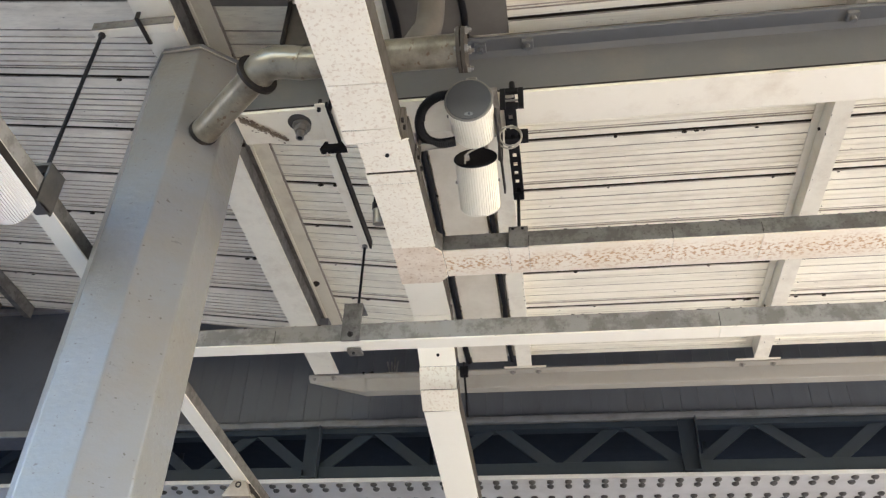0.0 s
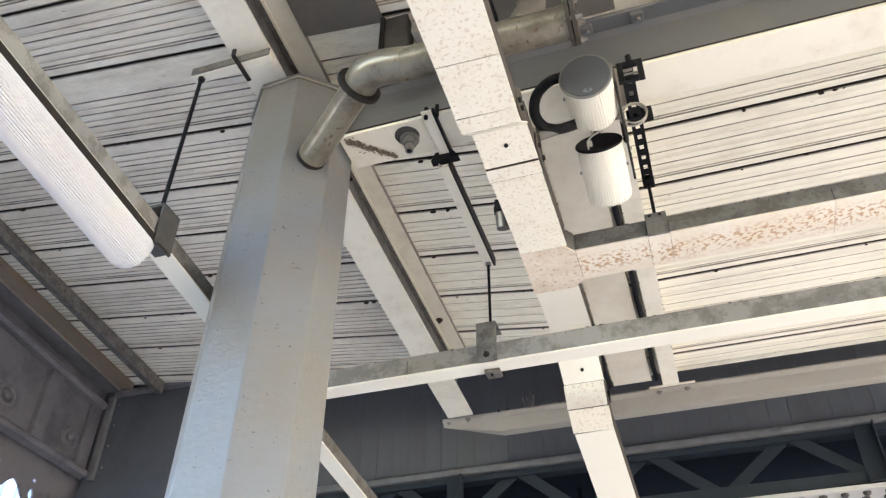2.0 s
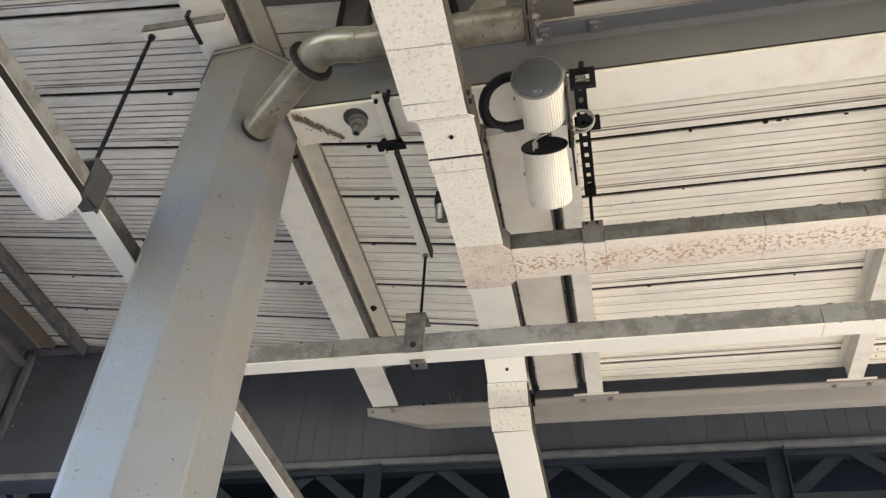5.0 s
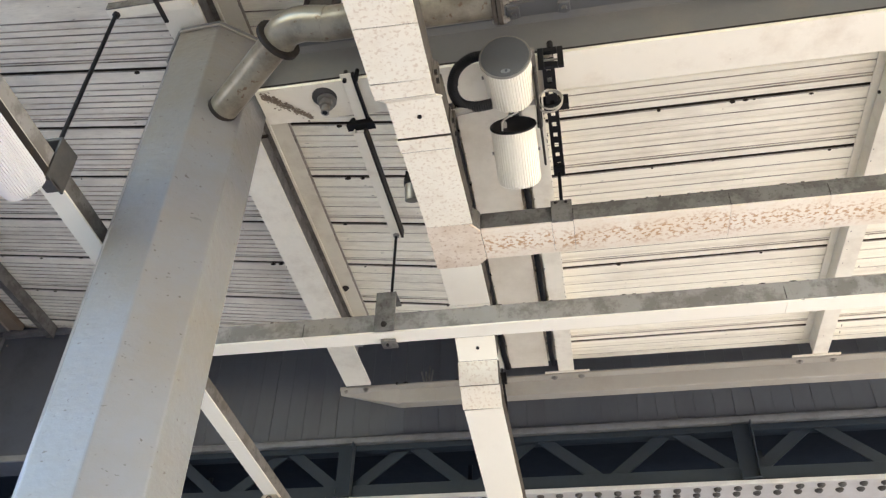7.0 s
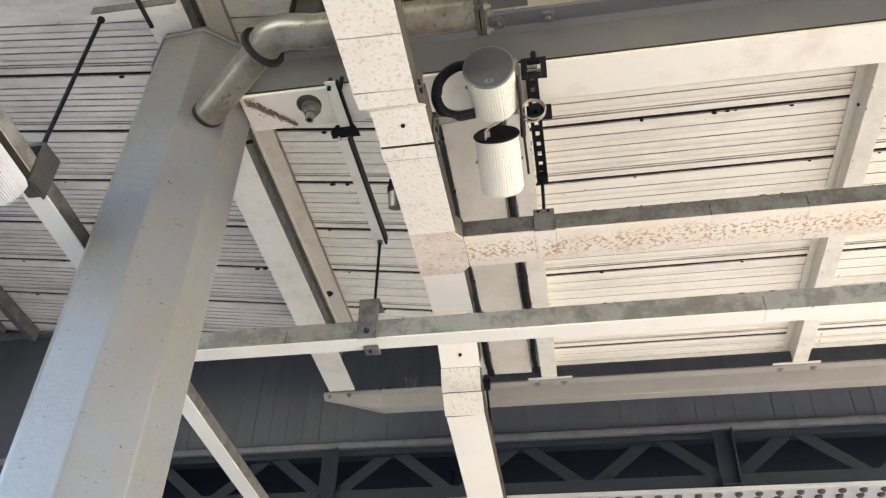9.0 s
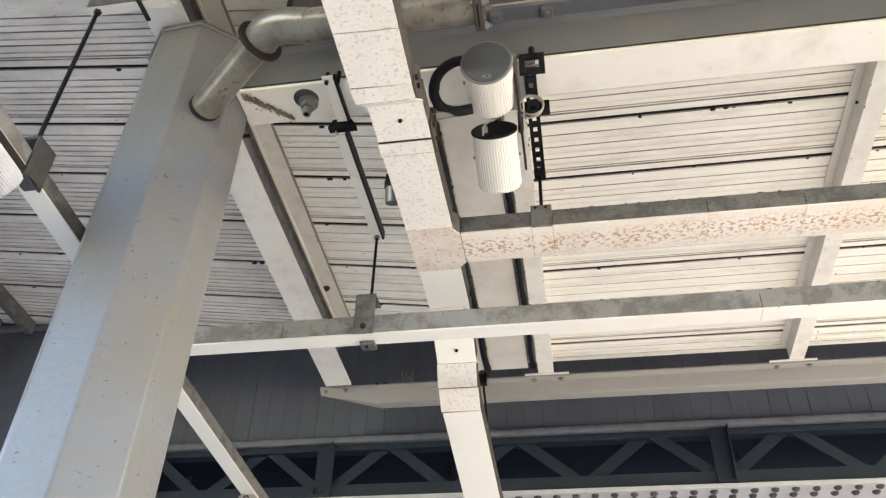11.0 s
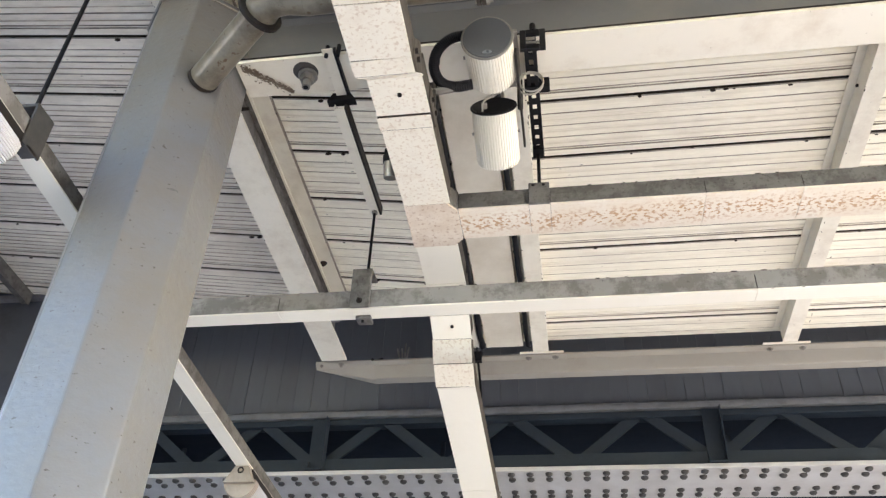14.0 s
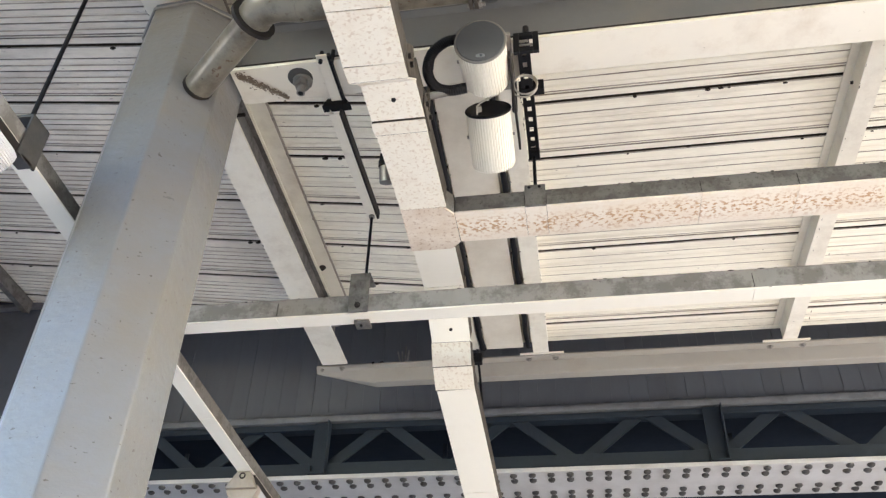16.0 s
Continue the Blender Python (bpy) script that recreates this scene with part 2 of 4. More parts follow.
def lamp_plastic():
    m = bpy.data.materials.new("prismatic_diffuser")
    m.use_nodes = True
    b = m.node_tree.nodes["Principled BSDF"]
    b.inputs["Base Color"].default_value = (0.84, 0.84, 0.87, 1)
    b.inputs["Roughness"].default_value = 0.16
    b.inputs["Transmission Weight"].default_value = 0.4
    b.inputs["Subsurface Weight"].default_value = 0.0
    return m


M_DIFFUSER = lamp_plastic()


# ---- mesh helpers ----
def part(name, bm, mat, parent=None, label="", smooth=False):
    me = bpy.data.meshes.new(name)
    bmesh.ops.recalc_face_normals(bm, faces=bm.faces)
    bm.to_mesh(me)
    bm.free()
    me.materials.append(mat)
    if smooth:
        for p in me.polygons:
            p.use_smooth = True
        me.set_sharp_from_angle(angle=radians(40))
    ob = new(name, me)
    if parent:
        ob.parent = parent
        ob.matrix_parent_inverse = parent.matrix_world.inverted()
    if label:
        tagged(ob, label)
    return ob


def thing(name, place, label, category, group="", kind=""):
    ob = new(name)
    ob.empty_display_size = 0.05
    ob.location = place
    ob.matrix_world = Matrix.Translation(place)
    return tagged(ob, label, category, group, kind)


def box(bm, x0, x1, y0, y1, z0, z1, bevel=0.0, m=None):
    r = bmesh.ops.create_cube(bm, size=1)
    vs = r["verts"]
    bmesh.ops.transform(bm, matrix=Matrix.Translation(((x0 + x1) / 2, (y0 + y1) / 2, (z0 + z1) / 2)) @ Matrix.Diagonal((x1 - x0, y1 - y0, z1 - z0, 1)), verts=vs)
    if bevel:
        es = list({e for v in vs for e in v.link_edges})
        g = bmesh.ops.bevel(bm, geom=es, offset=bevel, segments=2, affect="EDGES", profile=0.6)
        vs = list({v for f in g["faces"] for v in f.verts} | {v for v in vs if v.is_valid})
    if m is not None:
        bmesh.ops.transform(bm, matrix=m, verts=vs)
    return bm


def boxed(*a, **k):
    return box(bmesh.new(), *a, **k)


def bar(bm, a, b, w, h, up=(0, 0, 1), bevel=0.0):
    """A square bar from a to b, w wide and h high."""
    a, b = Vector(a), Vector(b)
    d = b - a
    yv = d.normalized()
    xv = yv.cross(Vector(up)).normalized()
    zv = xv.cross(yv)
    m = Matrix((xv, yv, zv)).transposed().to_4x4()
    m.translation = a
    return box(bm, -w / 2, w / 2, 0, d.length, -h / 2, h / 2, bevel, m)


def cyl(bm, a, b, r, seg=20, r2=None):
    a, b = Vector(a), Vector(b)
    d = b - a
    m = Matrix.Translation((a + b) / 2) @ d.to_track_quat("Z", "Y").to_matrix().to_4x4()
    bmesh.ops.create_cone(bm, cap_ends=True, segments=seg, radius1=r, radius2=r if r2 is None else r2, depth=d.length, matrix=m)
    return bm


def tube(bm, pts, r, seg=12, rib=0.0):
    """A round tube along points; rib makes every second ring smaller."""
    pts = [Vector(p) for p in pts]
    rings = []
    n0 = None
    for i, p in enumerate(pts):
        d = (pts[min(i + 1, len(pts) - 1)] - pts[max(i - 1, 0)]).normalized()
        if n0 is None:
            n0 = d.orthogonal().normalized()
        n0 = (n0 - d * n0.dot(d)).normalized()
        s = d.cross(n0)
        rr = r * (1 - rib * (i % 2))
        rings.append([bm.verts.new(p + n0 * math.cos(2 * math.pi * k / seg) * rr + s * math.sin(2 * math.pi * k / seg) * rr) for k in range(seg)])
    for u, v in zip(rings, rings[1:]):
        for k in range(seg):
            bm.faces.new((u[k], u[(k + 1) % seg], v[(k + 1) % seg], v[k]))
    bm.faces.new(rings[0])
    bm.faces.new(list(reversed(rings[-1])))
    return bm


def curve_points(pts, n=8):
    """A smooth line through points."""
    pts = [Vector(p) for p in pts]
    q = [pts[0]] + pts + [pts[-1]]
    out = []
    for a, b, c, d in zip(q, q[1:], q[2:], q[3:]):
        for i in range(n):
            t = i / n
            out.append(0.5 * (2 * b + (c - a) * t + (2 * a - 5 * b + 4 * c - d) * t * t + (3 * b - a - 3 * c + d) * t ** 3))
    return out + [pts[-1]]


def extrude(bm, profile, a, b, axis, closed=True):
    """A profile of two coordinates drawn out from a to b along axis ('x', 'y' or 'z')."""
    def place(p, s):
        return {"x": (s, p[0], p[1]), "y": (p[0], s, p[1]), "z": (p[0], p[1], s)}[axis]
    u = [bm.verts.new(place(p, a)) for p in profile]
    v = [bm.verts.new(place(p, b)) for p in profile]
    n = len(profile)
    for i in range(n if closed else n - 1):
        bm.faces.new((u[i], u[(i + 1) % n], v[(i + 1) % n], v[i]))
    if closed:
        bm.faces.new(u)
        bm.faces.new(list(reversed(v)))
    return bm


def roof_z(y):
    return 4.285 - 0.07 * (y - 2.7)


RIDGE_X, RISE = -0.60, 0.14      # beyond this line the sheets rise towards the side fascia


def roof_at(x, y):
    return roof_z(y) + RISE * max(0.0, RIDGE_X - x)


def lifted(bm):
    """Raise a mesh that was built under the level roof to the rising part."""
    for v in bm.verts:
        v.co.z += RISE * max(0.0, RIDGE_X - v.co.x)
    return bm


def raft_z(y):
    return 4.04 - 0.07 * (y - 4.77)


def hexbolt(bm, p, axis, r=0.014, h=0.012):
    p, axis = Vector(p), Vector(axis)
    cyl(bm, p, p + axis * 0.004, r * 1.5, 16)
    cyl(bm, p + axis * 0.004, p + axis * (0.004 + h), r, 6)
    cyl(bm, p + axis * (0.004 + h), p + axis * (0.012 + h), r * 0.5, 8)
    return bm


# ---- ground ----
# out of view; dark so that little light bounces from beyond the platform
ground = part("ground", boxed(-400, 400, -400, 400, -1.3, -0.9), M_BALLAST)
tagged(ground, "unseen ballast beside the platform, kept dark to limit bounce light", "ground", kind="structure")
platform = part("platform", boxed(-60, 60, -3.6, 8.6, -0.9, 0.0), M_GROUND)
tagged(platform, "pale sunlit concrete platform surface", "platform", kind="structure")

# ---- ceiling: ribbed sheets in bays between the rafters, one mesh ----
PITCH = 0.335


def sheet_line(start, stop, phase, fold=None, wide=1.0):
    """The ribbed underside as (y, rise, surface) points; surface 1 is a black joint, 6 its flanks dark with soot and
    painted shade, 2 a groove darkened likewise, 5 a shallow fold, 0 clean paint.
    fold: where a flat closing strip is let in between two sheets."""
    joints, y = [], phase + math.ceil((stop - phase) / PITCH) * PITCH
    shift = 0.0
    while y - shift > start - PITCH:
        if fold and y < fold and not shift:
            shift = 0.085
        joints.append(y - shift)
        y -= PITCH
    pts = []
    for j in reversed(joints):
        flat = 0.085 if fold and abs(j + 0.085 + PITCH - min(k for k in joints if k > fold)) < 0.01 else 0.0
        pts += [(j - 0.015, -0.002, 6), (j - 0.006, 0.006, 1), (j - 0.005, 0.022, 1), (j + 0.004, 0.022, 1), (j + 0.005, 0.004, 6), (j + 0.010, 0.001, 0)]
        if flat:
            pts += [(j + flat - 0.003, -0.004, 2), (j + flat, 0.006, 0)]
        a = j + flat
        for f in (0.21, 0.42, 0.63, 0.82):
            c = a + f * PITCH
            pts += [(c - 0.0042 * wide, 0.0, 2), (c - 0.0022 * wide, 0.009, 2), (c + 0.0022 * wide, 0.009, 2), (c + 0.0036 * wide, 0.002, 0)]
            m = a + (f + 0.105) * PITCH
            if f < 0.8:
                pts += [(m - 0.010, 0.0015, 0), (m - 0.002, 0.0055 * wide, 0), (m + 0.002 * wide, 0.0055 * wide, 5), (m + 0.006, 0.0005, 0)]
            else:
                c += 0.013
                pts += [(c - 0.002, 0.003, 2), (c - 0.001, 0.009, 2), (c + 0.001, 0.009, 2), (c + 0.002, -0.002, 0)]
    return [p for p in pts if start <= p[0] <= stop]


BAYS = ((-4.35, -1.50, 2.868, 4.66), (-1.50, -0.60, 2.868, 4.53), (-0.60, 1.19, 2.930, 4.79), (1.19, 2.60, 2.917, 4.79), (2.60, 5.6, 2.93, 4.79))
bm = bmesh.new()
for x0, x1, phase, y1 in BAYS:
    prof = sheet_line(0.15, y1, phase, *((2.40, 1.15 if x1 == -1.50 else 1.0) if x0 < RIDGE_X else (None, 1.0)))
    # surface numbers; grooves, left folds and joint flanks take the shade-darkened paints
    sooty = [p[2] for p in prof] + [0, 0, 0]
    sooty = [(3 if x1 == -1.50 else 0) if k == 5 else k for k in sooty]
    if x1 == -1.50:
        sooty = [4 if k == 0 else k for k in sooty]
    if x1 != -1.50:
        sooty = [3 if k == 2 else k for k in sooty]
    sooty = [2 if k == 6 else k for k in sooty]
    line = [(a, roof_z(a) + d) for a, d, _ in prof]
    line += [(y1, roof_z(y1) + 0.06), (0.15, roof_z(0.15) + 0.06)]
    before = len(bm.faces)
    extrude(bm, line, x0, x1, "x")
    bm.faces.ensure_lookup_table()
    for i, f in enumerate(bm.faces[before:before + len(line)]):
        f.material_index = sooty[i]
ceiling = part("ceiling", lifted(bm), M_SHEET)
for m in (M_JOINT, M_SOOTSHADE, M_GROOVE, M_SHEETLEFT):
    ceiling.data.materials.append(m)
tagged(ceiling, "cream painted ribbed metal sheets with sooty joints, under the canopy", "ceiling", kind="structure")
bm = bmesh.new()
for x0, x1 in ((-4.40, RIDGE_X), (RIDGE_X, 5.65)):
    ends = []
    for x in (x0, x1):
        up = RISE * max(0.0, RIDGE_X - x) + 0.07
        ends.append([bm.verts.new((x, y, z)) for y, z in ((0.13, roof_z(0.13) + up), (4.22, roof_z(4.22) + up), (4.22, 4.97), (5.62, 4.97), (5.62, 5.15), (0.13, 5.10))])
    for i in range(6):
        bm.faces.new((ends[0][i], ends[0][(i + 1) % 6], ends[1][(i + 1) % 6], ends[1][i]))
    bm.faces.new(ends[0])
    bm.faces.new(ends[1][::-1])
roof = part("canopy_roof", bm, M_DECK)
tagged(roof, "dark canopy roof covering over the ribbed sheets", "roof", kind="structure")

# out of view: slab added to keep sun and sky off from behind
canopy_back = part("canopy_back", boxed(-1.8, 5.65, -3.5, 0.12, 4.52, 4.66), M_TRIM)
tagged(canopy_back, "unseen grey slab added behind to block sun and sky", "roof", kind="structure")

# ---- walls ----
# next three walls are out of view, added only to shape the incoming light
wall_building = part("wall_building", boxed(-2.0, 7, -3.75, -3.5, 0.0, 4.2), M_BRICK)
tagged(wall_building, "unseen brown wall added behind to block light", "wall", kind="structure")
wall_yard = part("wall_yard", boxed(-12, -2.0, -3.75, -3.5, 0.0, 2.6), M_BRICK)
tagged(wall_yard, "unseen lower brown wall added behind on the left to limit sky light", "wall", kind="structure")
wall_boundary = part("wall_boundary", boxed(-6.15, -6.0, -3.5, 4.3, 0.0, 1.1), M_BRICK)
tagged(wall_boundary, "unseen low brown wall added on the left to limit light", "wall", kind="structure")
wall_back = part("wall_back", boxed(-3.43, 5.6, 5.345, 5.42, 3.93, 4.97), M_BOARD)
tagged(wall_back, "slate grey boarded wall above the lattice girder", "wall", kind="structure")
trim = part("trim", extrude(bmesh.new(), [(5.36, 3.905), (5.28, 3.905), (5.275, 3.925), (5.29, 3.93), (5.285, 3.945), (5.30, 3.958), (5.36, 3.958)], -3.36, 5.6, "x"), M_TRIM, wall_back)

wall_left_back = part("wall_left_back", boxed(-4.188, -3.36, 4.68, 4.88, 3.62, 4.97), M_SHADEBOARD)
tagged(wall_left_back, "plain slate end wall, painted darker for its shade", "wall", kind="structure")
part("trim", boxed(-4.188, -3.36, 4.66, 4.68, 3.62, 3.66, 0.004), M_TRIM, wall_left_back)
part("corner_strip", boxed(-4.13, -4.085, 4.658, 4.68, 3.92, 4.55, 0.003), M_VALANCE, wall_left_back)
part("corner_bead", boxed(-4.085, -4.077, 4.654, 4.68, 3.92, 4.55, 0.002), M_TRIM, wall_left_back)
part("ledge_board", boxed(-4.07, -3.36, 4.63, 4.68, 4.545, 4.575, 0.004), M_VALANCE, wall_left_back, "dull grey ledge board under the sheets")
for zz in (4.01, 4.17, 4.33, 4.49):
    part("nail_head", cyl(bmesh.new(), (-4.04, 4.6805, zz), (-4.04, 4.675, zz), 0.007, 8), M_GALVPALE, wall_left_back)
wall_jog = part("wall_jog", boxed(-3.43, -3.36, 4.88, 5.34, 3.62, 4.97), M_SHADEBOARD)
tagged(wall_jog, "slate painted return wall", "wall", kind="structure")

# pierced side valance
FX = -4.19      # inner face of the fascia
bm = boxed(FX - 0.07, FX, -0.41, 5.30, 3.96, 5.12)
wall_side = part("wall_side", bm, M_VALANCE)
tagged(wall_side, "brown-grey moulded side fascia with ring ornaments", "wall", kind="structure")


def sloped(x, y0, y1, prof):
    """A moulding along y that follows the roof's fall; prof is (out, below the sheets)."""
    b = bmesh.new()
    rings = [[b.verts.new((x + o, y, roof_at(x + o, y) - d)) for o, d in prof] for y in (y0, y1)]
    n = len(prof)
    for k in range(n):
        b.faces.new((rings[0][k], rings[0][(k + 1) % n], rings[1][(k + 1) % n], rings[1][k]))
    b.faces.new(rings[0])
    b.faces.new(rings[1][::-1])
    bmesh.ops.recalc_face_normals(b, faces=b.faces)
    return b


part("moulding", sloped(FX, -0.41, 4.655, [(0, 0.20), (0.047, 0.19), (0.068, 0.17), (0.068, 0.15), (0.047, 0.132), (0, 0.124)]), M_VALANCE, wall_side)
part("soffit_board", sloped(FX, 0.16, 4.655, [(0, 0.06), (0.15, 0.04), (0.15, 0.006), (0, 0.006)]), M_VALANCE, wall_side)
part("moulding", extrude(bmesh.new(), [(FX, 3.936), (FX + 0.058, 3.948), (FX + 0.064, 3.977), (FX + 0.047, 4.0), (FX, 4.006)], -0.41, 4.655, "y"), M_VALANCE, wall_side)
for yb in (4.604, 4.161, 3.524, 2.886, 2.249, 1.611):
    part("batten", boxed(FX, FX + 0.035, yb - 0.053, yb + 0.053, 4.006, roof_at(FX, yb) - 0.20, 0.007), M_VALANCE, wall_side)
for yb in (4.457, 3.843, 3.206, 2.568):
    bm = bmesh.new()
    tube(bm, [(FX + 0.006, yb + 0.064 * math.cos(a), 4.152 + 0.064 * math.sin(a)) for a in [2 * math.pi * i / 24 for i in range(25)]], 0.014, 8)
    bmesh.ops.create_uvsphere(bm, u_segments=12, v_segments=8, radius=0.026, matrix=Matrix.Translation((FX + 0.012, yb, 4.152)))
    part("ring_ornament", bm, M_VALANCE, wall_side, "", True)

# scalloped lower edge with drilled holes, cut from one plate
def scallop(y0, y1):
    """A thin plate with a lobed lower edge and two drilled holes in each lobe."""
    bm = bmesh.new()
    pitch, first = 0.316, 4.331
    outer = [(y1, 3.965), (y0, 3.965)]
    n = int((y1 - y0) / 0.0158)
    for i in range(n + 1):
        y = y0 + (y1 - y0) * i / n
        s = abs((y - first) / pitch - round((y - first) / pitch)) * 2      # 0 at a lobe, 1 at a notch
        z = 3.649 + 0.10 * max(0.0, (s - 0.35) / 0.65) ** 0.6 - 0.014 * math.exp(-((s - 0.5) / 0.1) ** 2)
        outer.append((y, z))
    loops = [outer]
    k = math.ceil((y0 - first) / pitch)
    while first + k * pitch < y1 - 0.06:
        yc = first + k * pitch
        if yc > y0 + 0.06:
            loops.append([(yc + 0.013 * math.cos(a), 3.798 + 0.013 * math.sin(a)) for a in [2 * math.pi * i / 10 for i in range(10)]])
            loops.append([(yc + 0.020 * math.cos(a) * (1 - 0.4 * math.sin(a)), 3.714 + 0.033 * math.sin(a)) for a in [2 * math.pi * i / 12 for i in range(12)]])
        k += 1
    es = []
    for lp in loops:
        vs = [bm.verts.new((FX - 0.053, *p)) for p in lp]
        es += [bm.edges.new((vs[i], vs[(i + 1) % len(vs)])) for i in range(len(vs))]
    bmesh.ops.triangle_fill(bm, use_beauty=True, edges=es)
    r = bmesh.ops.extrude_face_region(bm, geom=list(bm.faces))
    bmesh.ops.translate(bm, vec=(0.014, 0, 0), verts=[v for v in r["geom"] if isinstance(v, bmesh.types.BMVert)])
    return bm


part("scalloped_edge", scallop(-0.41, 5.28), M_VALANCE, wall_side)

# ---- lattice girder with riveted flange ----
lattice = thing("lattice_girder", (1.0, 5.36, 3.50), "dark blue-black iron lattice girder with pale riveted bottom flange", "girder")
LX0, LX1 = -4.4, 5.6
part("top_chord", boxed(LX0, LX1, 5.31, 5.40, 3.86, 3.90, 0.004), M_LATTICE, lattice)
part("bottom_chord", boxed(LX0, LX1, 5.305, 5.40, 3.53, 3.625, 0.004), M_LATTICE, lattice)
PER = 0.835
for k in range(-6, 6):
    xb = 0.787 + k * PER
    for s in (-1, 1):
        part("diagonal", bar(bmesh.new(), (xb + 0.03 * s, 5.35 + 0.012 * s, 3.60), (xb + (PER / 2 - 0.03) * s, 5.35 + 0.012 * s, 3.885), 0.016, 0.07, (-s * 0.285, 0, 0.40)), M_LATTICE, lattice)
for xp in (-1.71, 0.79, 3.29):
    bm = bmesh.new()
    box(bm, xp - 0.055, xp + 0.055, 5.30, 5.312, 3.545, 3.90)
    box(bm, xp + 0.047, xp + 0.055, 5.245, 5.30, 3.545, 3.90)
    box(bm, xp - 0.055, xp - 0.047, 5.27, 5.30, 3.535, 3.60)
    box(bm, xp - 0.055, xp + 0.055, 5.245, 5.30, 3.535, 3.545)
    part("post", bm, M_LATTICE, lattice)
flange = part("riveted_flange", boxed(LX0, LX1, 5.255, 5.78, 3.50, 3.528, 0.004), M_PLATE, lattice, "pale grey riveted flange plate")
# soffit and added far wall give the darkness behind the lattice by colour
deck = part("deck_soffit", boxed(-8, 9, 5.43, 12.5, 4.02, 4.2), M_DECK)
tagged(deck, "bridge deck soffit behind the lattice, coloured dark for its shade", "deck", kind="structure")
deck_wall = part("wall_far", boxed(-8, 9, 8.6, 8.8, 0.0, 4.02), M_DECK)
tagged(deck_wall, "added wall under the deck, coloured dark for its shade", "wall", kind="structure")
for yy, zz in ((6.0, 3.80), (6.5, 3.88)):
    p = thing("service_pipe", (0, yy, zz), "dark service pipe running under the bridge deck", "pipe", "service pipes under the deck")
    part("pipe", cyl(bmesh.new(), (-5, yy, zz), (6, yy, zz), 0.02, 10), M_LATTICE, p)
    for xs in (-3, -1, 1, 3):
        part("strap", boxed(xs - 0.015, xs + 0.015, yy - 0.006, yy + 0.006, zz, 4.02), M_LATTICE, p)

# ---- edge channel along the eaves ----
gutter = thing("eaves_channel", (0, 4.80, 3.93), "cream painted steel channel under the rafter ends", "channel beam")
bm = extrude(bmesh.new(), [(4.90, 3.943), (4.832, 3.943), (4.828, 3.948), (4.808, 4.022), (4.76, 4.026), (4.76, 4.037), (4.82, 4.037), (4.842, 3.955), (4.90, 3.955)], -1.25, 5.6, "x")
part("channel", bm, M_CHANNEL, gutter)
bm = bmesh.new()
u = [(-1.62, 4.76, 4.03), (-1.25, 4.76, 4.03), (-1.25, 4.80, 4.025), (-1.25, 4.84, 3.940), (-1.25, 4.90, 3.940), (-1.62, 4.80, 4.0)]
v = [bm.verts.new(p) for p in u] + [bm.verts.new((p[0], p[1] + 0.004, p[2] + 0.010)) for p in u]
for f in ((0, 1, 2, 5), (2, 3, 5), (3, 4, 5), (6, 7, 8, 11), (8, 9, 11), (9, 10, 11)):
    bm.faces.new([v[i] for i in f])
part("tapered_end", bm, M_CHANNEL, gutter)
for xb in (-1.585, -1.46, -0.30, -0.14, 1.09, 1.27, 2.5, 2.7):
    part("bolt", hexbolt(bmesh.new(), (xb, 4.785, 4.026), (0, -0.3, -0.95), 0.013, 0.008), M_STEEL, gutter)
for xb in (-0.22, 1.18, 2.6):
    part("cleat", boxed(xb - 0.13, xb + 0.13, 4.745, 4.80, 4.0375, 4.044), M_FLANGE, gutter)

# ---- rafters ----
def slant(bm, x0, x1, y0, y1, lo, hi):
    """A bar along y with a sloping underside and top."""
    pts = [(y0, lo(y0)), (y1, lo(y1)), (y1, hi(y1)), (y0, hi(y0))]
    return extrude(bm, pts, x0, x1, "x")


def rafter(x0, x1, label, skew=0.0):
    """skew: how far the rafter drifts in x for each metre towards the eaves."""
    def askew(bm):
        for v in bm.verts:
            v.co.x += skew * (v.co.y - 2.8)
        return bm
    r = thing("rafter", ((x0 + x1) / 2, 2.4, raft_z(2.4)), label, "rafter", "canopy rafters")
    part("web", askew(slant(bmesh.new(), x0 + 0.002, x1 - 0.002, 0.16, 4.745, lambda y: raft_z(y) + 0.005, lambda y: roof_z(y) + 0.002)), M_CREAM, r)
    part("bottom_flange", askew(slant(bmesh.new(), x0, x1, 0.16, 4.745, raft_z, lambda y: raft_z(y) + 0.005)), M_CREAM, r)
    part("top_plate", askew(slant(bmesh.new(), x0 - 0.034, x0 + 0.002, 0.16, 4.735, lambda y: roof_z(y) - 0.007, lambda y: roof_z(y) - 0.0025)), M_CREAM, r)
    for yb in (2.95, 3.62, 4.30):
        part("screw", askew(cyl(bmesh.new(), (x0 + 0.003, yb, roof_z(yb) - 0.03), (x0 - 0.006, yb, roof_z(yb) - 0.03), 0.007, 8)), M_DARKIRON, r)
    return r


for x0, x1, skew in ((-0.270, -0.178, 0.0), (1.188, 1.270, -0.016), (2.56, 2.64, 0.0), (3.97, 4.05, 0.0)):
    rafter(x0, x1, "cream painted box section rafter under ribbed sheets", skew)

beam = thing("beam", (-1.515, 2.4, raft_z(2.4)), "large cream painted steel beam passing over the column head", "beam")
part("bottom_flange", slant(bmesh.new(), -1.582, -1.422, 0.16, 4.76, raft_z, lambda y: raft_z(y) + 0.012), M_CREAM, beam)
# web and web pad: shade on the beam's side given by a darker material
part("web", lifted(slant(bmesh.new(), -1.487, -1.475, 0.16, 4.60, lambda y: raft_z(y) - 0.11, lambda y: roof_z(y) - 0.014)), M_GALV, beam)
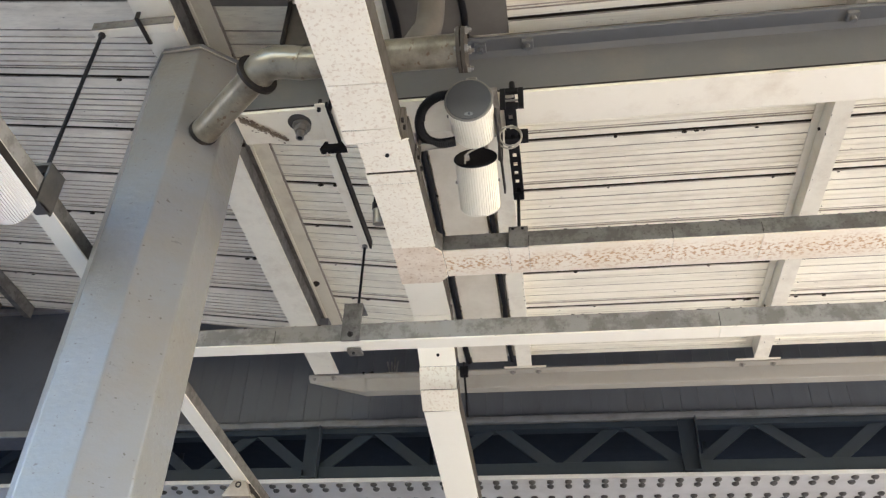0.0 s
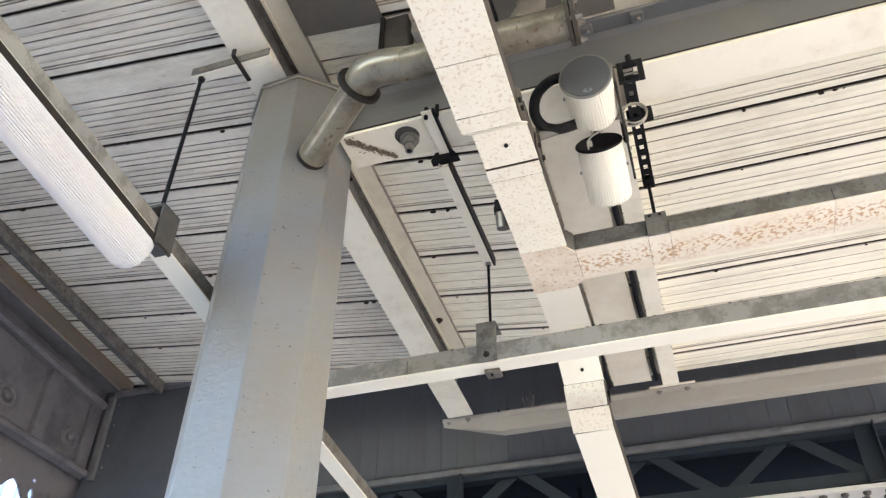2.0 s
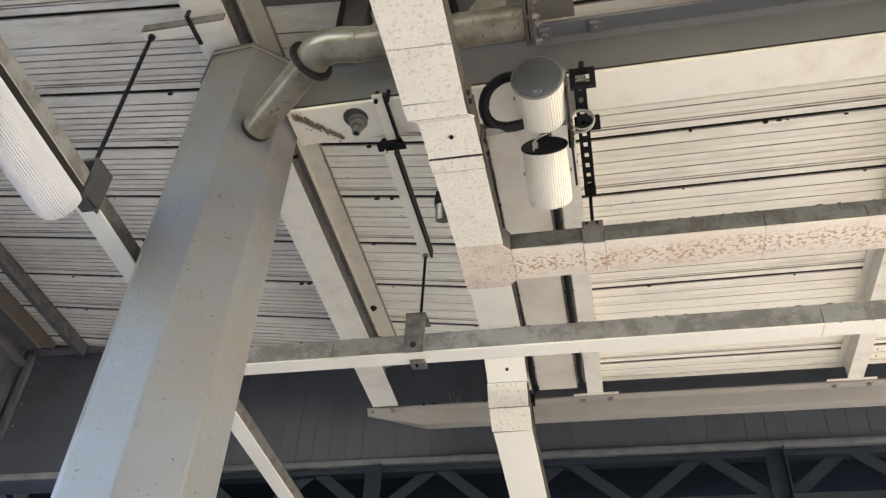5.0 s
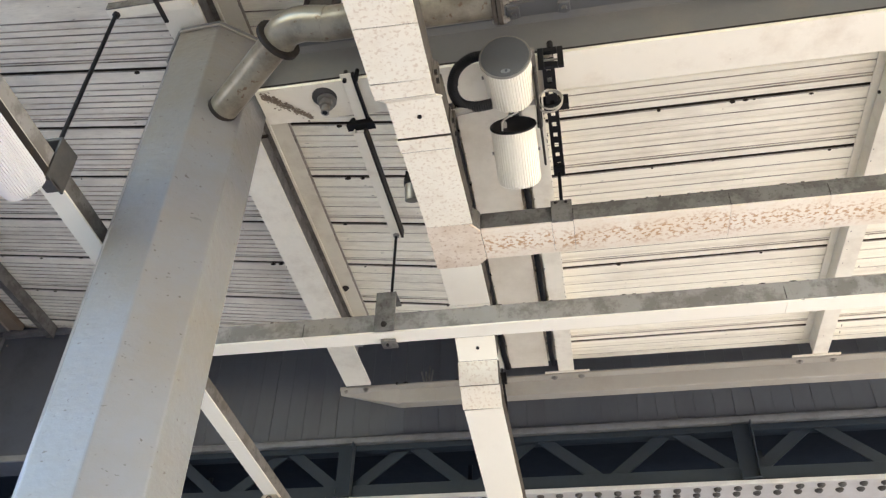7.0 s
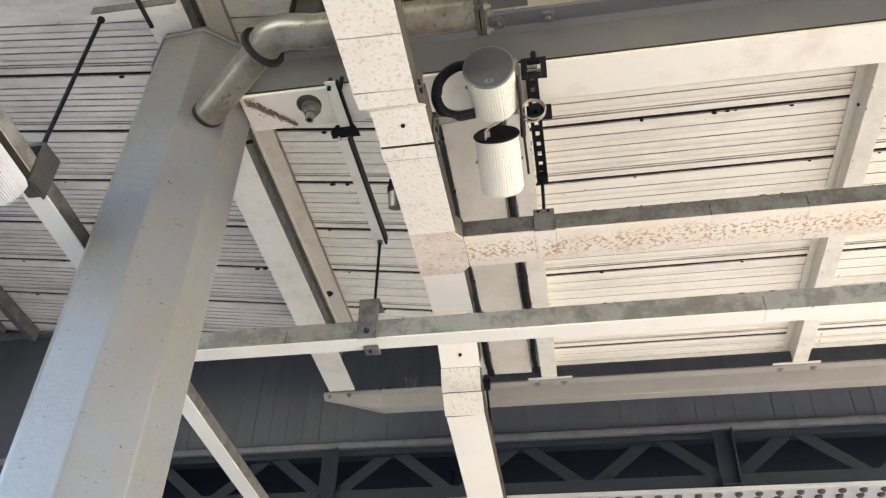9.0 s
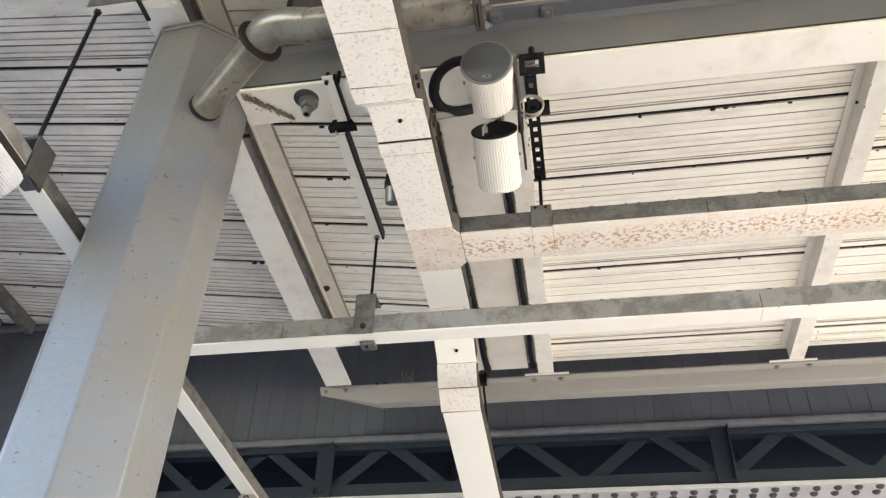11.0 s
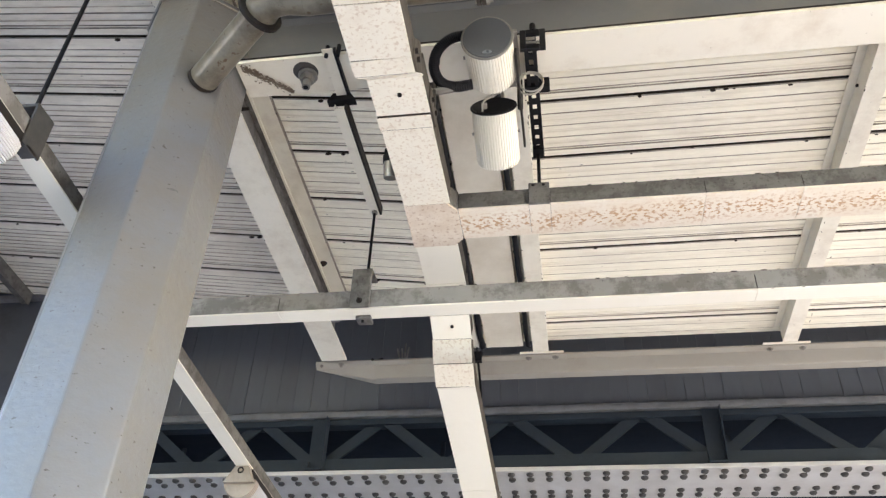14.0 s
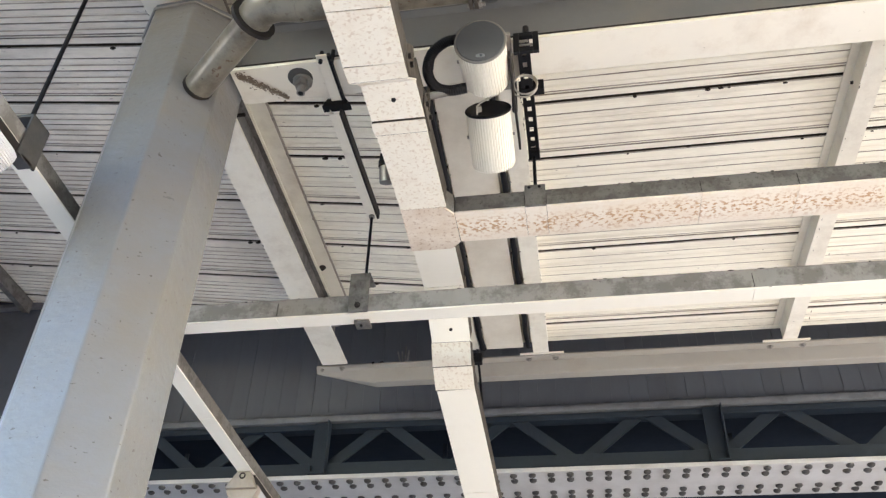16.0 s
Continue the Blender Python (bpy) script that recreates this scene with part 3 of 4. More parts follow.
part("top_flange", lifted(slant(bmesh.new(), -1.487, -1.350, 0.16, 4.58, lambda y: roof_z(y) - 0.014, lambda y: roof_z(y) - 0.004)), M_CREAM, beam)
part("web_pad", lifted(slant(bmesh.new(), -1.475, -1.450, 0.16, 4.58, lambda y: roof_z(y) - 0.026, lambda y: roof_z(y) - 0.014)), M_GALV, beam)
part("fillet", lifted(slant(bmesh.new(), -1.450, -1.438, 0.16, 4.58, lambda y: roof_z(y) - 0.024, lambda y: roof_z(y) - 0.014)), M_CREAM, beam)
part("edge_bead", lifted(slant(bmesh.new(), -1.350, -1.341, 0.16, 4.58, lambda y: roof_z(y) - 0.014, lambda y: roof_z(y) - 0.004)), M_DULL, beam)
part("end_plate", slant(bmesh.new(), -1.434, -1.38, 4.28, 4.40, lambda y: raft_z(y) + 0.03, lambda y: raft_z(y) + 0.10), M_GIRDER, beam)
for xb, yb in ((-1.41, 2.78), (-1.41, 4.06)):
    part("bolt", hexbolt(bmesh.new(), (xb, yb, roof_at(xb, yb) - 0.014), (0, 0, -1), 0.013, 0.012), M_DARKIRON, beam)
part("bolt", bar(bmesh.new(), (-1.475, 2.85, 4.30), (-1.435, 2.85, 4.30), 0.012, 0.012), M_DARKIRON, beam)

# wide cover board between the middle rafter and the trunking, with black cables along both edges
cover = thing("cover_board", (-0.43, 3.6, 4.1), "flat cream cover board beside the middle rafter", "cover board")
part("board", slant(bmesh.new(), -0.545, -0.325, 0.16, 4.70, lambda y: raft_z(y) + 0.012, lambda y: roof_z(y) - 0.002), M_COVER, cover)
part("grey_length", slant(bmesh.new(), -0.600, -0.130, 0.16, 2.24, lambda y: raft_z(y) - 0.002, lambda y: raft_z(y) + 0.0105), M_GREYBOARD, cover, "unpainted grey-brown length behind the girder")
part("side_strip", slant(bmesh.new(), -0.63, -0.590, 0.16, 4.70, lambda y: raft_z(y) + 0.012, lambda y: roof_z(y) - 0.002), M_CREAM, cover)
for xc, r in ((-0.567, 0.017), (-0.298, 0.014)):
    c = thing("cable", (xc, 3.6, 4.1), "thick black cable clipped along the cover board", "cable", "cables by the cover board")
    part("sheath", tube(bmesh.new(), [(xc + 0.004 * math.sin(3 * i), 0.18 + i * 0.150, raft_z(0.18 + i * 0.150) + 0.004 - (0.014 if i < 14 else 0)) for i in range(31)], r, 10), M_BLACK, c, "", True)

# ---- main girder ----
girder = thing("girder", (1.5, 2.325, 3.88), "grey painted steel I-girder with cream underside across the canopy", "girder")
GX0, GX1 = -1.20, 5.6
part("bottom_flange", boxed(GX0, GX1, 2.24, 2.41, 3.88, 3.898, 0.003), M_FLANGE, girder, "cream painted bottom flange")
bm = extrude(bmesh.new(), [(2.318, 3.898), (2.318, 4.165), (2.30, 4.186), (2.35, 4.186), (2.332, 4.165), (2.332, 3.898)], GX0, GX1, "x")
part("web", bm, M_GIRDER, girder)
part("top_flange", boxed(GX0, GX1, 2.24, 2.41, 4.186, 4.204, 0.003), M_GIRDER, girder)
for xb in (-0.245, -0.06, 1.143, 2.4):
    bm = bmesh.new()
    box(bm, xb - 0.022, xb + 0.022, 2.25, 2.294, 4.168, 4.186, 0.004)
    cyl(bm, (xb, 2.272, 4.150), (xb, 2.272, 4.17), 0.011, 10)
    part("bolt", bm, M_GIRDER, girder)
part("soot_line", boxed(GX0, GX1, 2.2365, 2.2395, 3.893, 3.8985), M_DARKIRON, girder, "thin black line along the flange edge")
part("washer", cyl(bmesh.new(), (-0.950, 2.305, 3.8805), (-0.950, 2.305, 3.877), 0.046, 24), M_RIVET, girder, "sooty washer plate")
part("hanging_bolt", cyl(cyl(bmesh.new(), (-0.945, 2.32, 3.879), (-0.945, 2.32, 3.868), 0.036, 20), (-0.945, 2.32, 3.868), (-0.945, 2.32, 3.842), 0.026, 6), M_STEEL, girder, "big weathered hanging bolt")
part("bolt_shank", cyl(bmesh.new(), (-0.945, 2.32, 3.842), (-0.945, 2.32, 3.812), 0.0155, 14), M_STEEL, girder)
# shank is solid; a black disc paints the shade inside its bore
part("bolt_bore", cyl(bmesh.new(), (-0.945, 2.32, 3.8125), (-0.945, 2.32, 3.8112), 0.010, 12), M_BLACK, girder, "black disc for the shade in the hollow end")
bm = bmesh.new()
flakes = random.Random(9)
for k in range(560):
    u = flakes.random() ** 1.25
    w = (0.012 if k < 490 else 0.026) * (1 - 0.4 * u)
    px, py = -1.168 + 0.145 * u + flakes.uniform(-w, w), 2.262 + 0.128 * u + flakes.uniform(-w, w)
    r = flakes.uniform(0.0015, 0.005)
    ring = [bm.verts.new((px + r * flakes.uniform(0.5, 1.3) * math.cos(a), py + r * flakes.uniform(0.5, 1.3) * math.sin(a), 3.8785 - 0.00002 * k)) for a in [math.pi * q / 3 for q in range(6)]]
    bm.faces.new(ring)
part("scraped_patch", bm, M_SCRAPE, girder, "brown scraped streak")

# ---- column ----
CX, CY, CR = -1.407, 2.322, 0.1925
column = thing("column", (CX, CY, 0), "pale grey painted octagonal steel column with stains", "column")


def octagon(r, turn=19.0):
    rr = r / math.cos(math.pi / 8)
    return [(CX + rr * math.cos(radians(turn + 45 * k)), CY + rr * math.sin(radians(turn + 45 * k))) for k in range(8)]


bm = extrude(bmesh.new(), octagon(CR), 0.0, 4.165, "z")
es = [e for e in bm.edges if abs(e.verts[0].co.z - e.verts[1].co.z) > 1]
bmesh.ops.bevel(bm, geom=es, offset=0.005, segments=2, affect="EDGES", profile=0.5)
for v in bm.verts:      # slight taper, wider at the foot
    if v.co.z < 0.5:
        v.co.x = CX - 0.017 + (v.co.x - CX) * 1.088
        v.co.y = CY + (v.co.y - CY) * 1.088
part("shaft", bm, M_COLUMN, column)
part("cap_plate", extrude(bmesh.new(), octagon(CR + 0.003), 4.150, 4.172, "z"), M_GIRDER, column, "darker welded cap plate")
part("base_collar", extrude(bmesh.new(), octagon(CR + 0.05), 0.0, 0.12, "z"), M_COLUMN, column)
rim = bmesh.new()
ring = octagon(CR + 0.006)
for a, b in zip(ring, ring[1:] + ring[:1]):
    bar(rim, (*a, 4.146), (*b, 4.146), 0.006, 0.006)
part("weld_bead", rim, M_CHANNEL, column)

# ---- rainwater pipe ----
pipe = thing("rainwater_pipe", (-0.97, 1.95, 3.74), "stained cream rainwater pipe with elbow entering the column", "pipe")
PR = 0.055
base = Vector((-1.264, 2.182, 3.745))
bend = Vector((-0.962, 1.935, 3.783))
part("stub", tube(bmesh.new(), [base + (base - bend) * 0.15, base, bend + (base - bend) * 0.10], 0.051, 24), M_PIPE, pipe, "", True)
d = (bend - base).normalized()
part("base_weld", tube(bmesh.new(), [base + d * -0.012, base + d * 0.0, base + d * 0.003], PR - 0.001, 24), M_DARKIRON, pipe, "", True)
ring_c = bend - d * 0.035
part("collar", tube(bmesh.new(), [ring_c - d * 0.007, ring_c - d * 0.006, ring_c + d * 0.006, ring_c + d * 0.007], PR + 0.023, 28), M_DARKIRON, pipe, "dark bolted collar", True)
part("elbow", tube(bmesh.new(), curve_points([bend - d * 0.03, bend + d * 0.015, bend + Vector((0.07, -0.028, -0.006)), bend + Vector((0.16, -0.03, -0.026))], 7), PR * 1.04, 24), M_PIPE, pipe, "", True)
hy, hz = 1.905, 3.757
part("run", tube(bmesh.new(), [(-0.82, hy, hz), (-0.272, hy, hz)], PR, 24), M_PIPE, pipe, "", True)
fl = bmesh.new()
cyl(fl, (-0.278, hy, hz), (-0.266, hy, hz), PR + 0.020, 28)
cyl(fl, (-0.262, hy, hz), (-0.250, hy, hz), PR + 0.020, 28)
part("flange", fl, M_DARKSIDE, pipe, "rusty end flange", True)
for a in (45, 135, 225, 315):
    p = (-0.285, hy + 0.062 * math.cos(radians(a)), hz + 0.062 * math.sin(radians(a)))
    bm = cyl(bmesh.new(), p, (p[0] + 0.055, p[1], p[2]), 0.007, 8)
    cyl(bm, (p[0] + 0.035, p[1], p[2]), (p[0] + 0.045, p[1], p[2]), 0.013, 6)
    part("flange_bolt", bm, M_STEEL, pipe)
part("riser", tube(bmesh.new(), curve_points([(-0.44, hy + 0.02, hz + 0.03), (-0.42, hy + 0.06, hz + 0.14), (-0.40, hy + 0.10, hz + 0.28), (-0.40, hy + 0.10, 4.32)], 6), 0.05, 20), M_GREYBOARD, pipe, "dull grey riser", True)

# ---- trunking ----
def trunk_x(name_label, x0, x1, y0, y1, z0, z1, lid, joints, group, side):
    t = thing("cable_trunking", (x0, (y0 + y1) / 2, z0), name_label, "trunking", group)
    part("body", boxed(x0, x1, y0, y1, z0 + 0.004, z1, 0.003), side, t, "weathered galvanised body")
    cuts = [x0] + joints + [x1]
    for a, b in zip(cuts, cuts[1:]):
        part("lid", boxed(a + 0.0006, b - 0.0006, y0 - 0.0015, y1 + 0.0015, z0 - 0.004, z0 + 0.003, 0.0015), lid, t)
    for a in joints:
        part("coupler", boxed(a - 0.001, a + 0.001, y0 - 0.002, y0, z0 + 0.006, z1 - 0.02), M_DARKIRON, t)
    return t


trunk_x("rust-speckled white trunking branch with galvanised side", -0.435, 5.6, 2.706, 2.881, 3.516, 3.591, M_RUSTLID, [-0.175, -0.097, 0.45, 0.78, 1.5, 2.6, 4.1], "ceiling trunking", M_GALV)
trunk_x("slim white-lidded galvanised trunking slung across on rods", -1.66, 5.6, 2.99, 3.065, 3.287, 3.37, M_PLAINLID, [-1.18, 0.625, 2.4, 4.2], "ceiling trunking", M_GALVPALE)

main = thing("cable_trunking", (-0.54, 2.4, 3.5), "wide white cable trunking with bends, dropping at its end", "trunking", "ceiling trunking")


def duct_piece(pts, w, h, x_at, lid, collar=False):
    """A piece of wide trunking whose underside runs through (y, z) points at the centres x_at."""
    for i, ((y0, z0), (y1, z1)) in enumerate(zip(pts, pts[1:])):
        xa, xb = x_at(y0, z0), x_at(y1, z1)
        a, b = Vector((xa, y0, z0)), Vector((xb, y1, z1))
        dd = (b - a).normalized()
        side = Vector((1, 0, 0))
        side = (side - dd * side.dot(dd)).normalized()
        up = side.cross(dd)
        m = Matrix((side, dd, up)).transposed().to_4x4()
        m.translation = a
        L = (b - a).length
        g = 0.006 if collar else 0.0
        part("body", box(bmesh.new(), -w / 2 - g, w / 2 + g, 0.001, L + 0.004, 0.0006 - g, h, 0.002, m), M_DARKSIDE, main, "dark galvanised side")
        part("lid", box(bmesh.new(), -w / 2 - 0.002 - g, w / 2 + 0.002 + g, 0.0015, L - 0.0015, -0.003 - g, 0.0005 - g, 0.001, m), lid, main)


cxf = lambda y, z: -0.539
duct_piece([(0.9, 3.30), (1.665, 3.378), (1.87, 3.396)], 0.172, 0.105, lambda y, z: -0.539 + (1.92 - y) * 0.03, M_LID)
duct_piece([(1.87, 3.396), (1.935, 3.402)], 0.173, 0.105, cxf, M_LID)
duct_piece([(1.937, 3.404), (2.005, 3.475), (2.03, 3.497)], 0.172, 0.10, lambda y, z: -0.537, M_LID)
duct_piece([(2.03, 3.497), (2.19, 3.500)], 0.168, 0.10, lambda y, z: -0.539, M_LID)
duct_piece([(2.193, 3.494), (2.25, 3.494)], 0.172, 0.10, lambda y, z: -0.541, M_LID)
duct_piece([(2.25, 3.502), (2.652, 3.504)], 0.166, 0.10, lambda y, z: -0.541, M_LID)
TEE = [(-0.627, 2.653), (-0.470, 2.657), (-0.436, 2.703), (-0.436, 2.874), (-0.472, 2.912), (-0.634, 2.912)]
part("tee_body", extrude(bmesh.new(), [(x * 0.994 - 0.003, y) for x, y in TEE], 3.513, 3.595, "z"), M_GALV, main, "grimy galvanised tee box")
part("tee_lid", extrude(bmesh.new(), TEE, 3.505, 3.513, "z"), M_TEELID, main, "brown-stained white tee lid")
duct_piece([(2.914, 3.513), (3.16, 3.497), (3.285, 3.42), (3.385, 3.362)], 0.162, 0.10, lambda y, z: -0.546, M_PLAINLID)
duct_piece([(3.385, 3.362), (3.432, 3.270)], 0.162, 0.10, lambda y, z: -0.549, M_LID)
duct_piece([(3.432, 3.270), (3.515, 3.203)], 0.164, 0.10, lambda y, z: -0.546, M_LID)
duct_piece([(3.515, 3.203), (4.20, 3.003), (5.2, 2.711)], 0.160, 0.10, lambda y, z: -0.543 + (y - 3.515) * 0.03, M_PLAINLID)
for y0, y1, z0, z1 in ((1.89, 1.955, 3.425, 3.495), (2.155, 2.275, 3.515, 3.585)):
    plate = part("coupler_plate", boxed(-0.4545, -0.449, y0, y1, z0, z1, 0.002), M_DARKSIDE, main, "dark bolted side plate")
    for f in (0.25, 0.75):
        part("plate_bolt", cyl(bmesh.new(), (-0.450, y0 + (y1 - y0) * f, (z0 + z1) / 2), (-0.440, y0 + (y1 - y0) * f, (z0 + z1) / 2), 0.009, 8), M_DARKIRON, plate)
part("clip_bolt", cyl(bmesh.new(), (-0.452, 2.225, 3.765), (-0.452, 2.225, 3.83), 0.013, 12), M_BLACK, main, "black clip bolt")
part("clip_strap", boxed(-0.458, -0.446, 2.218, 2.232, 3.56, 3.77, 0.002), M_DARKSIDE, main)
part("screw", cyl(bmesh.new(), (-0.535, 2.10, 3.495), (-0.535, 2.10, 3.489), 0.007, 10), M_BLACK, main)
part("screw", cyl(bmesh.new(), (-0.54, 3.330, 3.394), (-0.54, 3.326, 3.386), 0.007, 10), M_BLACK, main)

# trunking along the lamps
row = thing("cable_trunking", (-1.69, 2.0, 3.29), "white-lidded galvanised trunking carrying the tube lamps", "trunking", "ceiling trunking")
def row_z(y):
    return 3.30 - 0.09 * (y - 2.08)


for a, b, m in ((-0.7, 1.998, M_GALVPALE), (2.0, 5.1, M_GALV)):
    part("body", slant(bmesh.new(), -1.725, -1.655, a, b, lambda y: row_z(y) + 0.003, lambda y: row_z(y) + 0.064), m, row, "weathered galvanised body")
for a, b in ((-0.7, 0.2), (0.2, 1.97), (1.97, 3.6), (3.6, 5.1)):
    part("lid", slant(bmesh.new(), -1.727, -1.653, a + 0.0012, b - 0.0012, lambda y: row_z(y) - 0.004, lambda y: row_z(y) + 0.002), M_PLAINLID, row)

# ---- tube lamps ----
def tube_lamp(y0, y1, group="tube lamps"):
    t = thing("tube_lamp", (-1.70, y1, 3.22), "long tube lamp with ribbed prismatic plastic diffuser", "lamp", group)
    part("backplate", slant(bmesh.new(), -1.735, -1.648, y0 + 0.01, y1 - 0.01, lambda y: row_z(y) - 0.064, lambda y: row_z(y) - 0.006), M_DARKIRON, t, "grimy black metal spine")
    part("tube", cyl(bmesh.new(), (-1.70, y0 + 0.06, row_z(y0 + 0.06) - 0.092), (-1.70, y1 - 0.06, row_z(y1 - 0.06) - 0.092), 0.013, 14), M_PLAINLID, t, "white glass tube", True)
    prof = []
    n = 64
    for i in range(n + 1):
        a = math.pi + math.pi * i / n
        r = 0.080 * (1.0 if i % 2 else 0.955)
        prof.append((-1.70 + r * math.cos(a), 3.235 + r * 1.08 * math.sin(a)))
    bm = bmesh.new()
    zc = lambda y: row_z(y) - 0.066
    ys = [(y0, 0.55), (y0 + 0.02, 0.9), (y0 + 0.05, 1.0), (y1 - 0.05, 1.0), (y1 - 0.02, 0.9), (y1, 0.55)]
    rings = [[bm.verts.new((-1.70 + (p[0] + 1.70) * s, y, zc(y) + (p[1] - 3.235) * s)) for p in prof] for y, s in ys]
    for u, v in zip(rings, rings[1:]):
        for i in range(n):
            bm.faces.new((u[i], u[i + 1], v[i + 1], v[i]))
        bm.faces.new((u[0], v[0], v[-1], u[-1]))
    bm.faces.new(rings[0])
    bm.faces.new(rings[-1])
    part("diffuser", bm, M_DIFFUSER, t, "clear ribbed diffuser")
    bm = bmesh.new()
    rings = [[bm.verts.new((-1.70 + (p[0] + 1.70) * 1.05, y, zc(y) + (p[1] - 3.235) * 1.05)) for p in prof] for y in (y0 - 0.004, y0 + 0.040)]
    for i in range(n):
        bm.faces.new((rings[0][i], rings[0][i + 1], rings[1][i + 1], rings[1][i]))
    bm.faces.new((rings[0][0], rings[1][0], rings[1][-1], rings[0][-1]))
    bm.faces.new(rings[0])
    bm.faces.new(rings[1][::-1])
    part("end_band", bm, M_DULL, t, "grimy band round the diffuser end")
    cap = bmesh.new()
    zt = row_z(y0)
    extrude(cap, [(-1.728, zt - 0.004), (-1.66, zt - 0.004), (-1.635, zt - 0.062), (-1.622, zt - 0.085), (-1.778, zt - 0.085), (-1.765, zt - 0.062)], y0 - 0.03, y0 + 0.012, "y")
    part("end_cap", cap, M_DULL, t, "grey metal end cap")
    part("cap_bolt", tube(bmesh.new(), [(-1.695 + 0.013 * math.cos(a), y0 - 0.034, zt - 0.026 + 0.013 * math.sin(a)) for a in [2 * math.pi * i / 16 for i in range(17)]], 0.004, 6), M_DARKIRON, t)
    for ye in (y1,):
        part("end_clip", boxed(-1.73, -1.67, ye - 0.012, ye + 0.012, row_z(ye) - 0.09, row_z(ye) - 0.055, 0.004), M_STEEL, t)
    return t


tube_lamp(0.55, 1.965)
tube_lamp(4.14, 5.05)

# ---- hangers ----
def rod(bm, a, b, r=0.006):
    cyl(bm, a, b, r, 10)
    return bm


h1 = thing("hanger", (-0.85, 2.6, 3.83), "galvanised strut hanger clamped to the girder, with threaded rod", "hanger", "trunking hangers")
bm = bmesh.new()
box(bm, -0.872, -0.868, 2.44, 3.075, 3.815, 3.855)
box(bm, -0.872, -0.833, 2.44, 3.075, 3.812, 3.817)
part("strut", bm, M_CREAM, h1, "pale galvanised channel strut")
# right wall of the pale strut, split off so its shade is a dark colour
part("strut_side", boxed(-0.833, -0.824, 2.44, 3.075, 3.812, 3.855), M_DARKIRON, h1, "side of the strut, coloured dark for shade")
part("girder_clip", boxed(-0.862, -0.822, 2.20, 2.43, 3.862, 3.868, 0.002), M_FLANGE, h1, "cream strap round the girder flange")
part("clip_side", boxed(-0.822, -0.812, 2.205, 2.44, 3.858, 3.879, 0.002), M_BLACK, h1)
for xx in (-0.848, -0.806):
    part("clip_bolt", cyl(bmesh.new(), (xx, 2.222, 3.85), (xx, 2.222, 3.905), 0.008, 8), M_BLACK, h1)
part("wedge", extrude(bmesh.new(), [(-0.896, 3.838), (-0.788, 3.838), (-0.812, 3.876), (-0.878, 3.876)], 2.418, 2.45, "y"), M_BLACK, h1)
part("nut", cyl(bmesh.new(), (-0.85, 3.05, 3.813), (-0.85, 3.05, 3.80), 0.013, 6), M_STEEL, h1, "zinc nut")
part("rod", rod(bmesh.new(), (-0.85, 3.05, 3.83), (-0.85, 3.05, 3.26)), M_BLACK, h1, "dark threaded rod")
bm = boxed(-0.89, -0.81, 2.972, 2.984, 3.283, 3.46, 0.003)
box(bm, -0.89, -0.81, 2.972, 3.07, 3.453, 3.46, 0.002)
box(bm, -0.875, -0.815, 3.03, 3.085, 3.268, 3.280, 0.002)
part("saddle", bm, M_GALV, h1, "rusty saddle plate")
part("saddle_bolt", hexbolt(bmesh.new(), (-0.85, 2.972, 3.31), (0, -1, 0), 0.008, 0.008), M_DARKIRON, h1)

h2 = thing("hanger", (-0.12, 2.4, 3.84), "black slotted strut hanger with square bracket and rod", "hanger", "trunking hangers")
bm = bmesh.new()
SX = -0.134
for x0, x1 in ((-0.021, -0.0075), (0.0075, 0.021)):
    box(bm, SX + x0, SX + x1, 2.22, 2.79, 3.832, 3.838)
for i in range(11):
    y0 = 2.222 + i * 0.0535
    box(bm, SX - 0.0075, SX + 0.0075, y0, y0 + 0.027, 3.832, 3.838)
box(bm, SX - 0.021, SX - 0.018, 2.22, 2.79, 3.838, 3.872)
box(bm, SX + 0.018, SX + 0.021, 2.22, 2.79, 3.838, 3.872)
part("slotted_strut", bm, M_BLACK, h2)
bm = bmesh.new()
for x0, x1, z0, z1 in ((-0.166, -0.146, 3.778, 3.874), (-0.100, -0.080, 3.778, 3.874), (-0.146, -0.100, 3.852, 3.874), (-0.146, -0.100, 3.778, 3.800)):
    box(bm, x0, x1, 2.205, 2.22, z0, z1, 0.002)
part("square_bracket", bm, M_BLACK, h2)
part("window_pin", cyl(bmesh.new(), (-0.146, 2.214, 3.818), (-0.100, 2.214, 3.818), 0.004, 8), M_STEEL, h2, "pale steel pin")
part("bracket_bolt", cyl(bmesh.new(), (-0.122, 2.2125, 3.87), (-0.122, 2.2125, 3.905), 0.011, 8), M_BLACK, h2)
part("cross_plate", boxed(-0.165, -0.075, 2.425, 2.455, 3.825, 3.875, 0.003), M_BLACK, h2)
part("strut_end", boxed(-0.156, -0.112, 2.75, 2.80, 3.822, 3.85, 0.004), M_BLACK, h2)
part("rod", rod(bmesh.new(), (-0.136, 2.785, 3.86), (-0.136, 2.765, 3.565), 0.007), M_BLACK, h2)
bm = boxed(-0.174, -0.098, 2.692, 2.7035, 3.511, 3.607, 0.002)
box(bm, -0.174, -0.098, 2.692, 2.89, 3.592, 3.597, 0.001)
part("saddle", bm, M_GALV, h2)
# no holes are cut; black discs paint their darkness on the saddle
for xs in (-0.157, -0.119):
    part("rivet_hole", cyl(bmesh.new(), (xs, 2.693, 3.595), (xs, 2.690, 3.595), 0.006, 10), M_BLACK, h2)

h3 = thing("hanger", (-1.69, 2.0, 4.12), "cream bracket arm with dark rod holding the lamp trunking", "hanger", "trunking hangers")
